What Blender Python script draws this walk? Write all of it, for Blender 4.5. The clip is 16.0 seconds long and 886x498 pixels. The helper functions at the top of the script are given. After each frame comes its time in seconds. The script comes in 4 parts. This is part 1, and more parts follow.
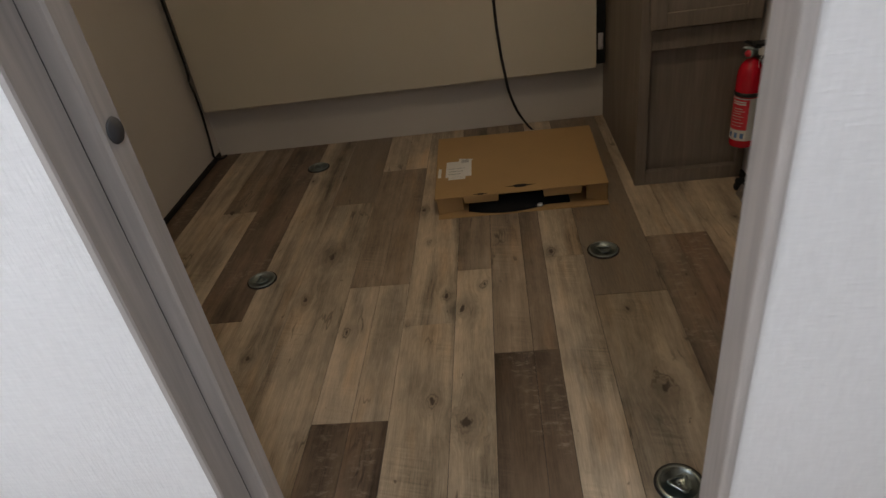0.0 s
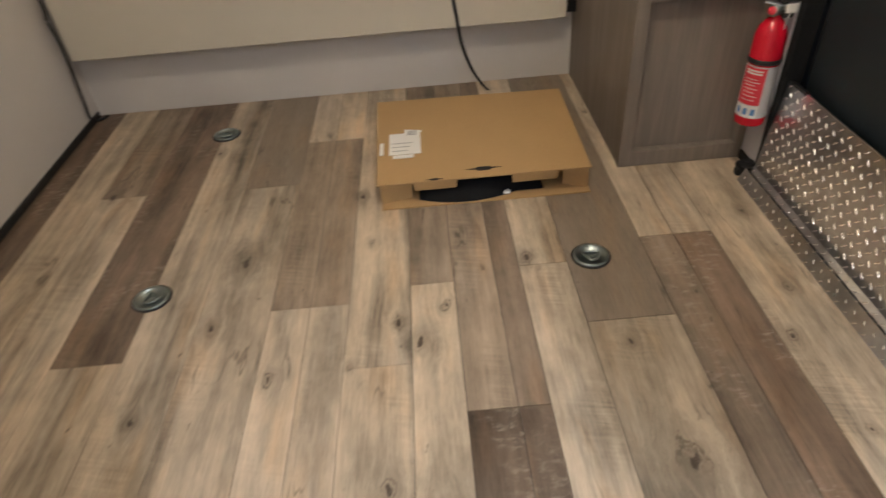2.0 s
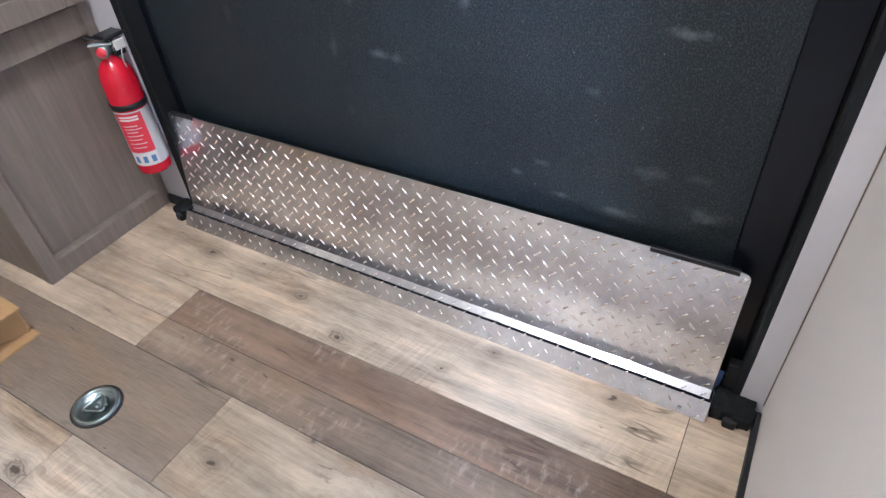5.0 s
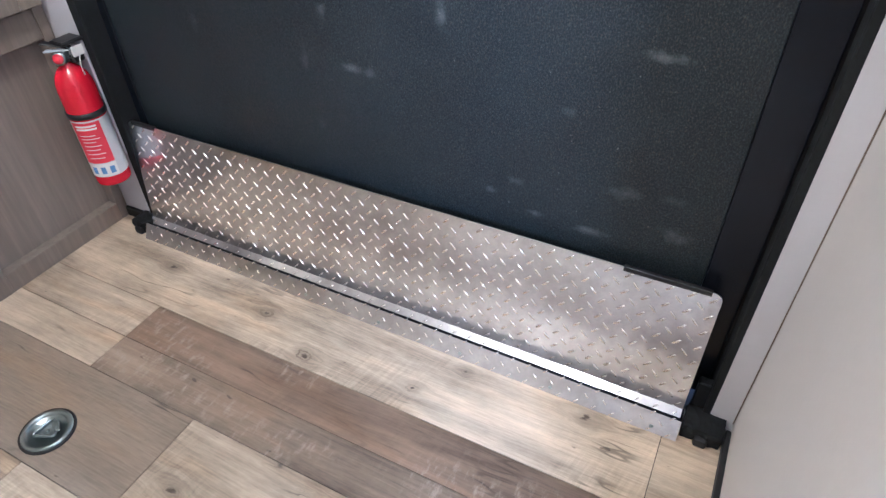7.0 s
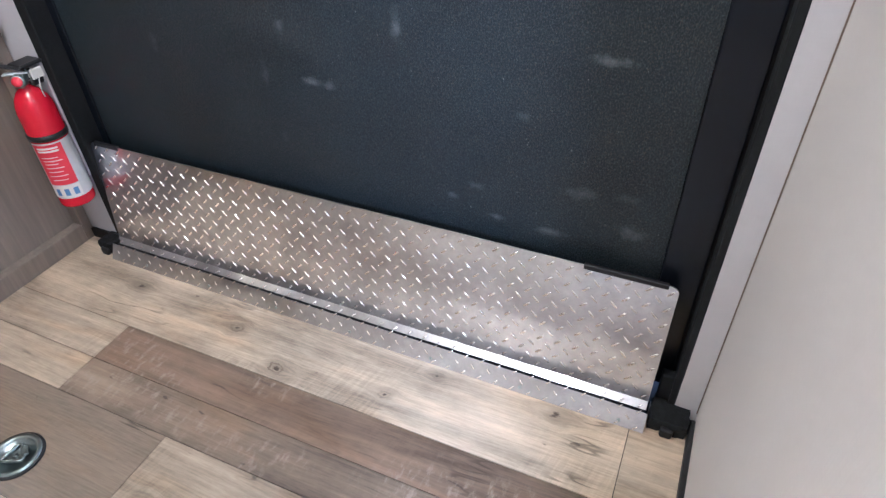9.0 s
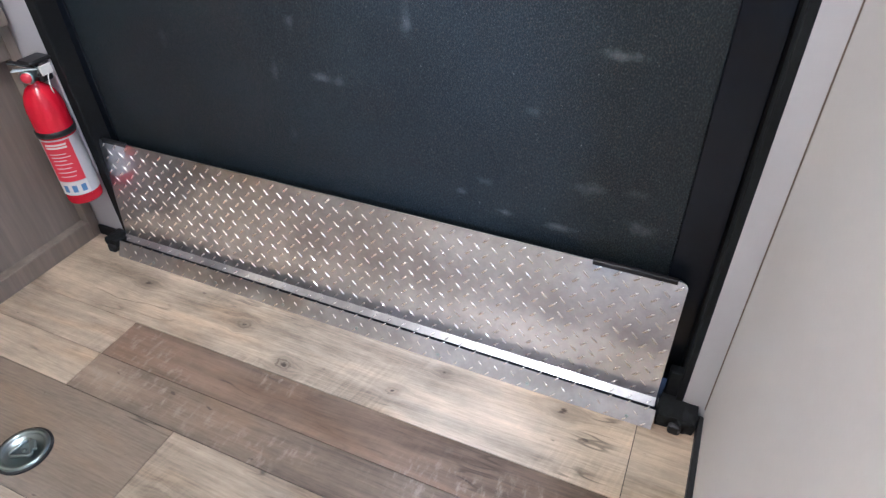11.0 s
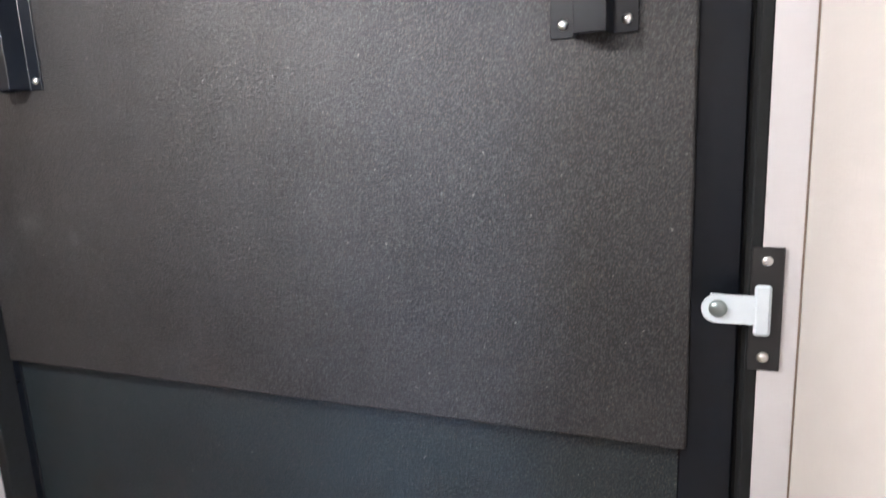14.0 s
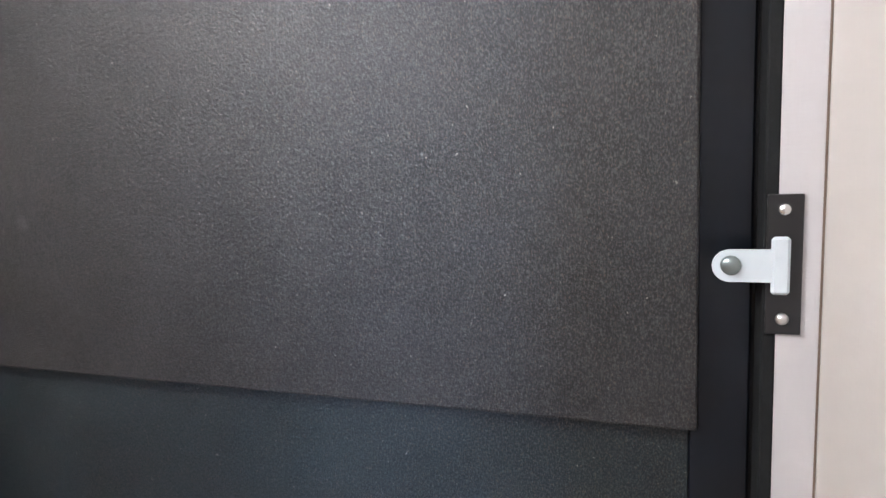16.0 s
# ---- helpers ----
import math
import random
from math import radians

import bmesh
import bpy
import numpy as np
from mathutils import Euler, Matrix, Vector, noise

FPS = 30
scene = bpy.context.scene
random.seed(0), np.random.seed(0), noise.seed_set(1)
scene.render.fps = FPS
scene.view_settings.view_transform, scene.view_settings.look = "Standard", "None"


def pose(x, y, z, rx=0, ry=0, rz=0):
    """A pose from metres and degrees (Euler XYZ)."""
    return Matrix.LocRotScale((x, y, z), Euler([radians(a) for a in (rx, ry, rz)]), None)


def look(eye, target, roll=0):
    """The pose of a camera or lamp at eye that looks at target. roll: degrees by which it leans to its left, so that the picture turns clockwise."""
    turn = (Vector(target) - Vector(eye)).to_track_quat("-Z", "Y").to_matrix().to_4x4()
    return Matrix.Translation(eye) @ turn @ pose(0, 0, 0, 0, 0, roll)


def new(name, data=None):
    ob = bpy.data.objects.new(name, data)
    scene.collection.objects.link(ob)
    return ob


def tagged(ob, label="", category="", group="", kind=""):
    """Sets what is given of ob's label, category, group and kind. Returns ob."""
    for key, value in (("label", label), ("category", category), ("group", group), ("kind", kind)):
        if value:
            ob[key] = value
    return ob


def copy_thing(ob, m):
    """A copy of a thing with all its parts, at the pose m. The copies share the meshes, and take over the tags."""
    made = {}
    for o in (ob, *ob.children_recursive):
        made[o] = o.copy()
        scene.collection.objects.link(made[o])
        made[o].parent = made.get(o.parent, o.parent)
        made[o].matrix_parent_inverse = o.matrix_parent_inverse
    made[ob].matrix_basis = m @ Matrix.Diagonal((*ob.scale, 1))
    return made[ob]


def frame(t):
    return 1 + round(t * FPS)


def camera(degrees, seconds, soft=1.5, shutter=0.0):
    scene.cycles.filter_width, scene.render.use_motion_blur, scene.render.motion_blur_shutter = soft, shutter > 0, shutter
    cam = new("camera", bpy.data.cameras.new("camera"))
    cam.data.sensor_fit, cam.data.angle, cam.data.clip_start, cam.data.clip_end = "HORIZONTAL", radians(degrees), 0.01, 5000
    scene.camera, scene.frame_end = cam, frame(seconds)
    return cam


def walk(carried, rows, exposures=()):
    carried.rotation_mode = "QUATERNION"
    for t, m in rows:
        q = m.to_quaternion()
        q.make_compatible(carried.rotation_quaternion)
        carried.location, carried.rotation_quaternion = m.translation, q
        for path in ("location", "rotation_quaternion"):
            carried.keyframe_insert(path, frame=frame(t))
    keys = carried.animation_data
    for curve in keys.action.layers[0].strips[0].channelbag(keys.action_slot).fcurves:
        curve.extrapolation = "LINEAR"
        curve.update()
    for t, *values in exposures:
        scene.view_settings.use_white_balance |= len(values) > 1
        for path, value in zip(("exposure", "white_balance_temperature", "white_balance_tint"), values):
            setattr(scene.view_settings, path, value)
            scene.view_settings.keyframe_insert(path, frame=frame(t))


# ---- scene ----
cam = camera(70.9, 16.0, soft=1.4, shutter=0.4)
PATH = [
    (0, (0.364, 0.577, 1.167), (0.145, 2.249, 0.091), -8.9),
    (0.5, (0.327, 0.698, 1.137), (0.089, 2.328, 0.003), -8.1),
    (1, (0.292, 0.846, 1.113), (0.083, 2.415, -0.108), -7.3),
    (1.5, (0.248, 0.955, 1.085), (0.107, 2.52, -0.153), -6.4),
    (2, (0.272, 1.054, 1.074), (0.273, 2.611, -0.181), -5.1),
    (2.5, (0.358, 1.221, 1.049), (0.678, 2.736, -0.216), -3.2),
    (3, (0.368, 1.286, 1.042), (0.936, 2.607, -0.351), -1.7),
    (3.5, (0.356, 1.306, 1.064), (1.311, 2.418, -0.294), -1.5),
    (4, (0.400, 1.264, 1.050), (1.570, 2.169, -0.292), -5.2),
    (6.3, (0.379, 1.288, 1.026), (1.706, 2.045, -0.265), -2.8),
    (6.5, (0.384, 1.294, 1.026), (1.714, 2.038, -0.268), -2.1),
    (7, (0.403, 1.294, 1.03), (1.751, 2.009, -0.263), -1.3),
    (7.5, (0.384, 1.288, 1.023), (1.759, 1.997, -0.244), -1.9),
    (8, (0.384, 1.279, 1.017), (1.773, 1.957, -0.252), -1.4),
    (8.5, (0.387, 1.269, 1.023), (1.777, 1.937, -0.251), -1.5),
    (9, (0.388, 1.263, 1.033), (1.793, 1.921, -0.228), -1.8),
    (11.5, (0.37, 1.274, 1.022), (1.784, 1.934, -0.229), -1.6),
    (12, (0.37, 1.274, 1.037), (1.794, 1.923, -0.209), -1.3),
    (12.5, (0.364, 1.267, 1.039), (1.824, 1.94, -0.152), -1.6),
    (13, (0.389, 1.259, 1.096), (1.97, 1.976, 0.103), -1.5),
    (13.2, (0.365, 1.274, 1.147), (2.034, 1.981, 0.303), -0.7),
    (13.4, (0.361, 1.266, 1.187), (2.103, 2.007, 0.543), -0.8),
    (13.5, (0.363, 1.263, 1.227), (2.138, 1.982, 0.654), -0.2),
    (13.6, (0.377, 1.263, 1.264), (2.154, 2.035, 0.767), -0.6),
    (14, (0.442, 1.264, 1.422), (2.269, 1.985, 1.045), -2.6),
    (14.5, (0.443, 1.27, 1.434), (2.312, 1.958, 1.252), -2.0),
    (15, (0.441, 1.277, 1.454), (2.316, 1.966, 1.35), -2.0),
    (15.5, (0.446, 1.283, 1.371), (2.309, 1.97, 1.133), -1.6),
    (16, (0.506, 1.287, 1.329), (2.364, 1.967, 1.034), -3.0),
]
# seconds, stops, kelvin, tint
EXPOSURES = [(0.0, -0.80, 6480, 11), (0.5, -0.68, 6420, 11), (1.0, -0.32, 6350, 10), (1.5, 0.08, 6220, 10), (2.0, 0.98, 5850, 11), (2.6, 1.66, 5150, 12), (3.0, 1.72, 4850, 12), (3.5, 1.80, 4680, 13), (4.0, 1.84, 4640, 13), (6.5, 1.92, 4640, 14), (12.5, 1.80, 4620, 14), (13.0, 2.02, 4560, 12), (13.5, 2.12, 4700, 13), (14.2, 1.93, 4950, 14), (16.0, 1.85, 4850, 14)]
walk(cam, [(t, look(eye, target, roll)) for t, eye, target, roll in PATH], EXPOSURES)


# ---- light ----
world = bpy.data.worlds.new("world")
scene.world = world
world.use_nodes = True
wn = world.node_tree
sky = wn.nodes.new("ShaderNodeTexSky")
sky.sky_type = "NISHITA"
sky.sun_disc = False
sky.sun_elevation, sky.sun_rotation = radians(35), radians(200)
wn.links.new(sky.outputs[0], wn.nodes["Background"].inputs[0])
wn.nodes["Background"].inputs[1].default_value = 0.1


def area_lamp(name, m, sx, sy, watts, colour, shape="RECTANGLE"):
    d = bpy.data.lights.new(name, "AREA")
    d.shape, d.size, d.size_y, d.energy, d.color = shape, sx, sy, watts, colour
    ob = new(name, d)
    ob.matrix_world = m
    return tagged(ob, kind="structure")


CEIL = 1.98
LAMP = (0.54, 2.06)
# second spot is an unseen fill, added to brighten the door's right side
FILL_LAMP = (0.05, 1.62)
for at, watts in ((LAMP, 14.0), (FILL_LAMP, 2.8)):
    lamp = bpy.data.lights.new("ceiling_and_fill_light", "POINT")
    lamp.energy, lamp.color, lamp.shadow_soft_size = watts, (1.0, 0.80, 0.56), 0.03
    tagged(new("ceiling_and_fill_light", lamp), kind="structure").location = (at[0], at[1], CEIL - 0.085)
# daylight in the hall window behind the doorway
area_lamp("hall_window_light", look((-1.03, 0.20, 1.22), (0.30, 1.10, 0.7)), 0.55, 0.6, 17.0, (0.88, 0.93, 1.0))
# cool overhead fill, added to brighten the hall walls from an unseen source
area_lamp("hall_fill_light", pose(0.60, 0.05, CEIL - 0.035), 0.20, 0.20, 13.5, (0.90, 0.94, 1.0), "DISK").data.spread = radians(140)


# ---- materials ----
class Nodes:
    """Short hand for building a node tree."""

    def __init__(self, name):
        self.mat = bpy.data.materials.new(name)
        self.mat.use_nodes = True
        self.tree = self.mat.node_tree
        self.bsdf = self.tree.nodes["Principled BSDF"]

    def add(self, kind, inputs=(), **props):
        n = self.tree.nodes.new(kind)
        for k, v in props.items():
            if k == "operation":
                n.operation = v
            elif k == "blend_type":
                n.blend_type = v
            elif k == "data_type":
                n.data_type = v
            elif k == "interpolation_type":
                n.interpolation_type = v
        for k, v in dict(inputs).items():
            self.put(n.inputs[k], v)
        return n

    def put(self, socket, v):
        if hasattr(v, "is_output"):
            self.tree.links.new(v, socket)
        else:
            socket.default_value = v

    def math(self, op, a, b=0.0, c=0.0):
        return self.add("ShaderNodeMath", {0: a, 1: b, 2: c}, operation=op).outputs[0]

    def vec(self, op, a, b=(0, 0, 0)):
        n = self.add("ShaderNodeVectorMath", {0: a}, operation=op)
        if op == "SCALE":
            self.put(n.inputs["Scale"], b)
        else:
            self.put(n.inputs[1], b)
        return n.outputs["Value" if op in ("LENGTH", "DOT_PRODUCT") else "Vector"]

    def position(self):
        return self.add("ShaderNodeNewGeometry").outputs["Position"]

    def noise(self, vec, scale, detail=3.0, rough=0.5):
        n = self.add("ShaderNodeTexNoise", {"Vector": vec, "Scale": scale, "Detail": detail, "Roughness": rough})
        return n.outputs["Fac"]

    def ramp(self, v, lo, hi, a=0.0, b=1.0):
        n = self.add("ShaderNodeMapRange", {"Value": v, "From Min": lo, "From Max": hi, "To Min": a, "To Max": b}, interpolation_type="SMOOTHSTEP")
        return n.outputs["Result"]

    def mix(self, f, a, b, mode="MIX"):
        n = self.add("ShaderNodeMix", data_type="RGBA", blend_type=mode)
        self.put(n.inputs["Factor"], f)
        self.put(n.inputs[6], a)
        self.put(n.inputs[7], b)
        return n.outputs[2]

    def bump(self, height, strength, dist=0.002):
        n = self.add("ShaderNodeBump", {"Height": height, "Strength": strength, "Distance": dist})
        self.put(self.bsdf.inputs["Normal"], n.outputs[0])

    def done(self, colour=None, rough=None, metal=0.0, spec=None):
        if colour is not None:
            self.put(self.bsdf.inputs["Base Color"], colour)
        if rough is not None:
            self.put(self.bsdf.inputs["Roughness"], rough)
        self.put(self.bsdf.inputs["Metallic"], metal)
        if spec is not None:
            self.put(self.bsdf.inputs["Specular IOR Level"], spec)
        return self.mat


def rgb(r, g, b):
    return (r, g, b, 1.0)


def plain(name, col, rough=0.5, metal=0.0, grain=60.0, amount=0.12, bump=0.1, spec=None):
    """A surface with grain and soft stains at two scales."""
    n = Nodes(name)
    p = n.position()
    a = n.noise(p, grain, 4)
    b = n.noise(p, grain * 0.06, 3)
    f = n.math("ADD", n.math("MULTIPLY", a, amount), n.math("MULTIPLY", b, amount))
    f = n.math("ADD", f, 1.0 - amount)
    c = n.mix(1.0, rgb(*col), n.add("ShaderNodeCombineColor", {0: f, 1: f, 2: f}).outputs[0], "MULTIPLY")
    n.bump(a, bump, 0.001)
    r = n.math("ADD", rough - 0.06, n.math("MULTIPLY", b, 0.12))
    return n.done(c, r, metal, spec)


def wallpaper(name, col, linen=1.0, rough=0.6):
    """Vinyl wall covering with a faint woven relief."""
    n = Nodes(name)
    p = n.position()
    w1 = n.noise(n.vec("MULTIPLY", p, (300, 300, 45)), 1.0, 2)
    w2 = n.noise(n.vec("MULTIPLY", p, (45, 45, 300)), 1.0, 2)
    w = n.math("ADD", w1, w2)
    s = n.noise(p, 3.0, 3)
    f = n.math("ADD", n.math("MULTIPLY", w, 0.11 * linen), n.math("MULTIPLY", s, 0.08))
    f = n.math("ADD", f, 0.96 - 0.11 * linen)
    c = n.mix(1.0, rgb(*col), n.add("ShaderNodeCombineColor", {0: f, 1: f, 2: f}).outputs[0], "MULTIPLY")
    n.bump(w, 0.7 * linen, 0.0012)
    return n.done(c, rough, 0.0)


def wood_grain(name, col, axis="z", dark=0.72, rough=0.5):
    """Printed wood laminate: fine streaks along one axis."""
    n = Nodes(name)
    p = n.position()
    k = {"z": ((90, 90, 5), (14, 14, 1.2)), "y": ((90, 5, 90), (14, 1.2, 14))}[axis]
    a = n.noise(n.vec("MULTIPLY", p, k[0]), 1.0, 4, 0.6)
    b = n.noise(n.vec("MULTIPLY", p, k[1]), 1.0, 3)
    f = n.math("ADD", n.math("MULTIPLY", a, 0.6), n.math("MULTIPLY", b, 0.6))
    c = n.mix(n.ramp(f, 0.42, 0.82), rgb(*(v * dark for v in col)), rgb(*(v * 1.15 for v in col)))
    n.bump(a, 0.15, 0.0006)
    return n.done(c, rough)


# printed knots of the vinyl floor: x, y, radius
KNOTS = [
    (1.119, 2.441, 0.013), (1.096, 2.126, 0.012), (1.062, 1.721, 0.010), (1.030, 1.969, 0.013), (1.147, 1.641, 0.008), (1.150, 1.385, 0.014),
    (0.132, 1.687, 0.016), (0.709, 1.690, 0.030), (-0.274, 2.405, 0.026), (0.201, 2.053, 0.022), (0.221, 1.610, 0.024),
    (0.492, 2.321, 0.017), (-0.786, 2.801, 0.022), (-0.314, 2.152, 0.018), (0.152, 2.118, 0.016), (-0.145, 1.977, 0.014),
    (0.039, 2.678, 0.014), (0.076, 2.441, 0.011), (-0.843, 2.408, 0.012), (-0.487, 3.036, 0.014), (0.269, 2.163, 0.013), (0.677, 1.998, 0.012),
    (-0.870, 2.105, 0.014), (0.041, 1.991, 0.009), (-0.425, 1.891, 0.014), (0.418, 1.805, 0.014),
]


def plank_vinyl():
    """Printed vinyl: blotches, straight grain, growth rings, saw marks, knots. Object alpha is the strength of the figure."""
    n = Nodes("plank_vinyl")
    info = n.add("ShaderNodeObjectInfo")
    figure = info.outputs["Alpha"]
    p = n.position()
    shift = n.math("MULTIPLY", info.outputs["Random"], 53.0)
    ragged = n.math("MULTIPLY", n.math("SUBTRACT", n.noise(n.vec("MULTIPLY", p, (58, 24, 1)), 1.0, 4, 0.6), 0.5), 2.0)
    warp = None
    core = None
    rings = None
    halo = None
    for kx, ky, r in KNOTS:
        d = n.vec("MULTIPLY", n.vec("SUBTRACT", p, (kx, ky, 0.0)), (1.0, 0.60, 0.0))
        dist = n.math("ADD", n.vec("LENGTH", d), n.math("MULTIPLY", ragged, r * 1.25))
        c = n.ramp(dist, r * 0.52, r * 0.10)
        g = n.ramp(n.math("ABSOLUTE", n.math("SUBTRACT", dist, r * 0.78)), r * 0.22, r * 0.05)
        h = n.ramp(dist, r * 3.2, r * 0.5)
        w = n.vec("SCALE", d, n.math("MULTIPLY", h, -0.75))
        warp = w if warp is None else n.vec("ADD", warp, w)
        core = c if core is None else n.math("MAXIMUM", core, c)
        rings = g if rings is None else n.math("MAXIMUM", rings, g)
        halo = h if halo is None else n.math("MAXIMUM", halo, h)
    q = n.vec("ADD", n.vec("ADD", p, warp), n.add("ShaderNodeCombineXYZ", {0: shift, 1: shift, 2: 0.0}).outputs[0])
    wob = n.noise(n.vec("MULTIPLY", q, (4, 1.2, 1)), 1.0, 2)
    q2 = n.vec("ADD", q, n.add("ShaderNodeCombineXYZ", {0: n.math("MULTIPLY", wob, 0.035), 1: 0.0, 2: 0.0}).outputs[0])
    broad = n.noise(n.vec("MULTIPLY", q2, (11, 0.9, 1)), 1.0, 2, 0.5)
    streak = n.noise(n.vec("MULTIPLY", q2, (62, 1.5, 1)), 1.0, 4, 0.6)
    fine = n.noise(n.vec("MULTIPLY", q2, (300, 16, 1)), 1.0, 4, 0.65)
    stain = n.noise(n.vec("MULTIPLY", q, (9, 4.2, 1)), 1.0, 6, 0.66)
    contour = n.math("FRACT", n.math("MULTIPLY", n.noise(n.vec("MULTIPLY", q2, (8.5, 0.8, 1)), 1.0, 2, 0.4), 11.0))
    contour = n.ramp(n.math("ABSOLUTE", n.math("SUBTRACT", contour, 0.5)), 0.06, 0.42)
    cmask = n.ramp(n.noise(n.vec("MULTIPLY", q, (5, 1.6, 1)), 1.0, 2), 0.46, 0.64)
    slant = n.vec("ADD", q, n.add("ShaderNodeCombineXYZ", {0: 0.0, 1: n.math("MULTIPLY", n.add("ShaderNodeSeparateXYZ", {0: q}).outputs[0], 0.22), 2: 0.0}).outputs[0])
    saw = n.noise(n.vec("MULTIPLY", slant, (7, 120, 1)), 1.0, 3, 0.55)
    sawmask = n.ramp(n.noise(n.vec("MULTIPLY", q, (6, 2.4, 1)), 1.0, 4), 0.50, 0.66)
    f = n.math("MULTIPLY", n.math("SUBTRACT", broad, 0.5), 1.7)
    band = n.noise(n.vec("MULTIPLY", q2, (26, 0.8, 1)), 1.0, 3, 0.55)
    f = n.math("ADD", f, n.math("MULTIPLY", n.math("SUBTRACT", band, 0.5), 0.95))
    f = n.math("ADD", f, n.math("MULTIPLY", n.math("SUBTRACT", streak, 0.5), 0.7))
    f = n.math("ADD", f, n.math("MULTIPLY", n.math("SUBTRACT", stain, 0.5), 1.6))
    f = n.math("ADD", f, n.math("MULTIPLY", n.math("MULTIPLY", n.math("SUBTRACT", contour, 0.7), cmask), 0.22))
    f = n.math("ADD", f, n.math("MULTIPLY", n.math("MULTIPLY", n.math("SUBTRACT", saw, 0.5), sawmask), 0.8))
    f = n.math("ADD", n.math("MULTIPLY", f, figure), n.math("MULTIPLY", n.math("SUBTRACT", fine, 0.5), 0.95))
    f = n.math("ADD", f, 1.0)
    vein = n.ramp(n.math("ABSOLUTE", n.math("SUBTRACT", n.noise(n.vec("MULTIPLY", q2, (15, 2.2, 1)), 1.0, 3), 0.5)), 0.014, 0.002)
    veinmask = n.ramp(n.noise(n.vec("MULTIPLY", q, (7, 4.5, 1)), 1.0, 2), 0.56, 0.68)
    f = n.math("MULTIPLY", f, n.math("SUBTRACT", 1.0, n.math("MULTIPLY", n.math("MULTIPLY", vein, veinmask), 0.55)))
    f = n.math("MULTIPLY", f, n.math("SUBTRACT", 1.0, n.math("MULTIPLY", n.math("MULTIPLY", halo, halo), 0.30)))
    f = n.math("MAXIMUM", f, 0.2)
    grey = n.add("ShaderNodeCombineColor", {0: f, 1: f, 2: f}).outputs[0]
    c = n.mix(1.0, info.outputs["Color"], grey, "MULTIPLY")
    warmth = n.ramp(n.noise(n.vec("MULTIPLY", q2, (12, 2.6, 1)), 1.0, 3), 0.50, 0.70)
    c = n.mix(n.math("MULTIPLY", warmth, 0.5), c, n.mix(1.0, c, rgb(1.12, 0.95, 0.76), "MULTIPLY"))
    cool = n.ramp(n.noise(n.vec("MULTIPLY", q2, (9, 1.5, 1)), 1.0, 2), 0.50, 0.68)
    c = n.mix(n.math("MULTIPLY", cool, 0.55), c, n.mix(1.0, c, rgb(0.95, 1.0, 1.07), "MULTIPLY"))
    c = n.mix(n.math("MULTIPLY", n.math("MULTIPLY", rings, n.ramp(stain, 0.44, 0.58)), 0.6), c, rgb(0.075, 0.052, 0.036))
    c = n.mix(n.math("MULTIPLY", core, 0.9), c, rgb(0.045, 0.028, 0.018))
    speck = n.ramp(n.noise(n.vec("MULTIPLY", q, (48, 20, 1)), 1.0, 2), 0.725, 0.775)
    c = n.mix(n.math("MULTIPLY", speck, 0.7), c, rgb(0.06, 0.042, 0.03))
    # pale weathered scuffs in the darker prints
    tone = n.vec("DOT_PRODUCT", info.outputs["Color"], (0.333, 0.333, 0.333))
    dark = n.ramp(tone, 0.172, 0.154)
    worn = n.ramp(n.noise(n.vec("MULTIPLY", q, (30, 60, 1)), 1.0, 5, 0.65), 0.48, 0.74)
    patch = n.ramp(n.noise(n.vec("MULTIPLY", q, (9, 3.0, 1)), 1.0, 3), 0.46, 0.62)
    c = n.mix(n.math("MULTIPLY", n.math("MULTIPLY", n.math("MULTIPLY", worn, patch), dark), 0.7), c, rgb(0.40, 0.34, 0.275))
    n.bump(n.math("ADD", fine, n.math("MULTIPLY", saw, sawmask)), 0.14, 0.0006)
    r = n.math("ADD", 0.36, n.math("MULTIPLY", streak, 0.18))
    return n.done(c, r, 0.0, 0.4)


# dusty scuffs on the lower door skin: y, z, half length, half height, strength
SCUFFS = [
    (1.976, 0.740, 0.030, 0.014, 0.6), (1.754, 0.675, 0.014, 0.040, 0.5), (1.401, 0.668, 0.045, 0.012, 0.7),
    (1.570, 0.343, 0.020, 0.010, 0.8), (2.046, 0.552, 0.012, 0.030, 0.5), (1.941, 0.550, 0.030, 0.012, 0.7), (1.90, 0.548, 0.02, 0.012, 0.4),
    (1.993, 0.648, 0.012, 0.022, 0.45), (1.526, 0.556, 0.018, 0.012, 0.35), (1.661, 0.370, 0.020, 0.010, 0.5), (1.612, 0.401, 0.022, 0.009, 0.4),
    (1.463, 0.336, 0.035, 0.012, 0.55), (1.419, 0.431, 0.040, 0.016, 0.4), (1.330, 0.373, 0.035, 0.022, 0.5),
    (2.317, 0.579, 0.012, 0.030, 0.25), (1.345, 0.44, 0.030, 0.012, 0.3), (2.027, 0.418, 0.010, 0.02, 0.25),
]


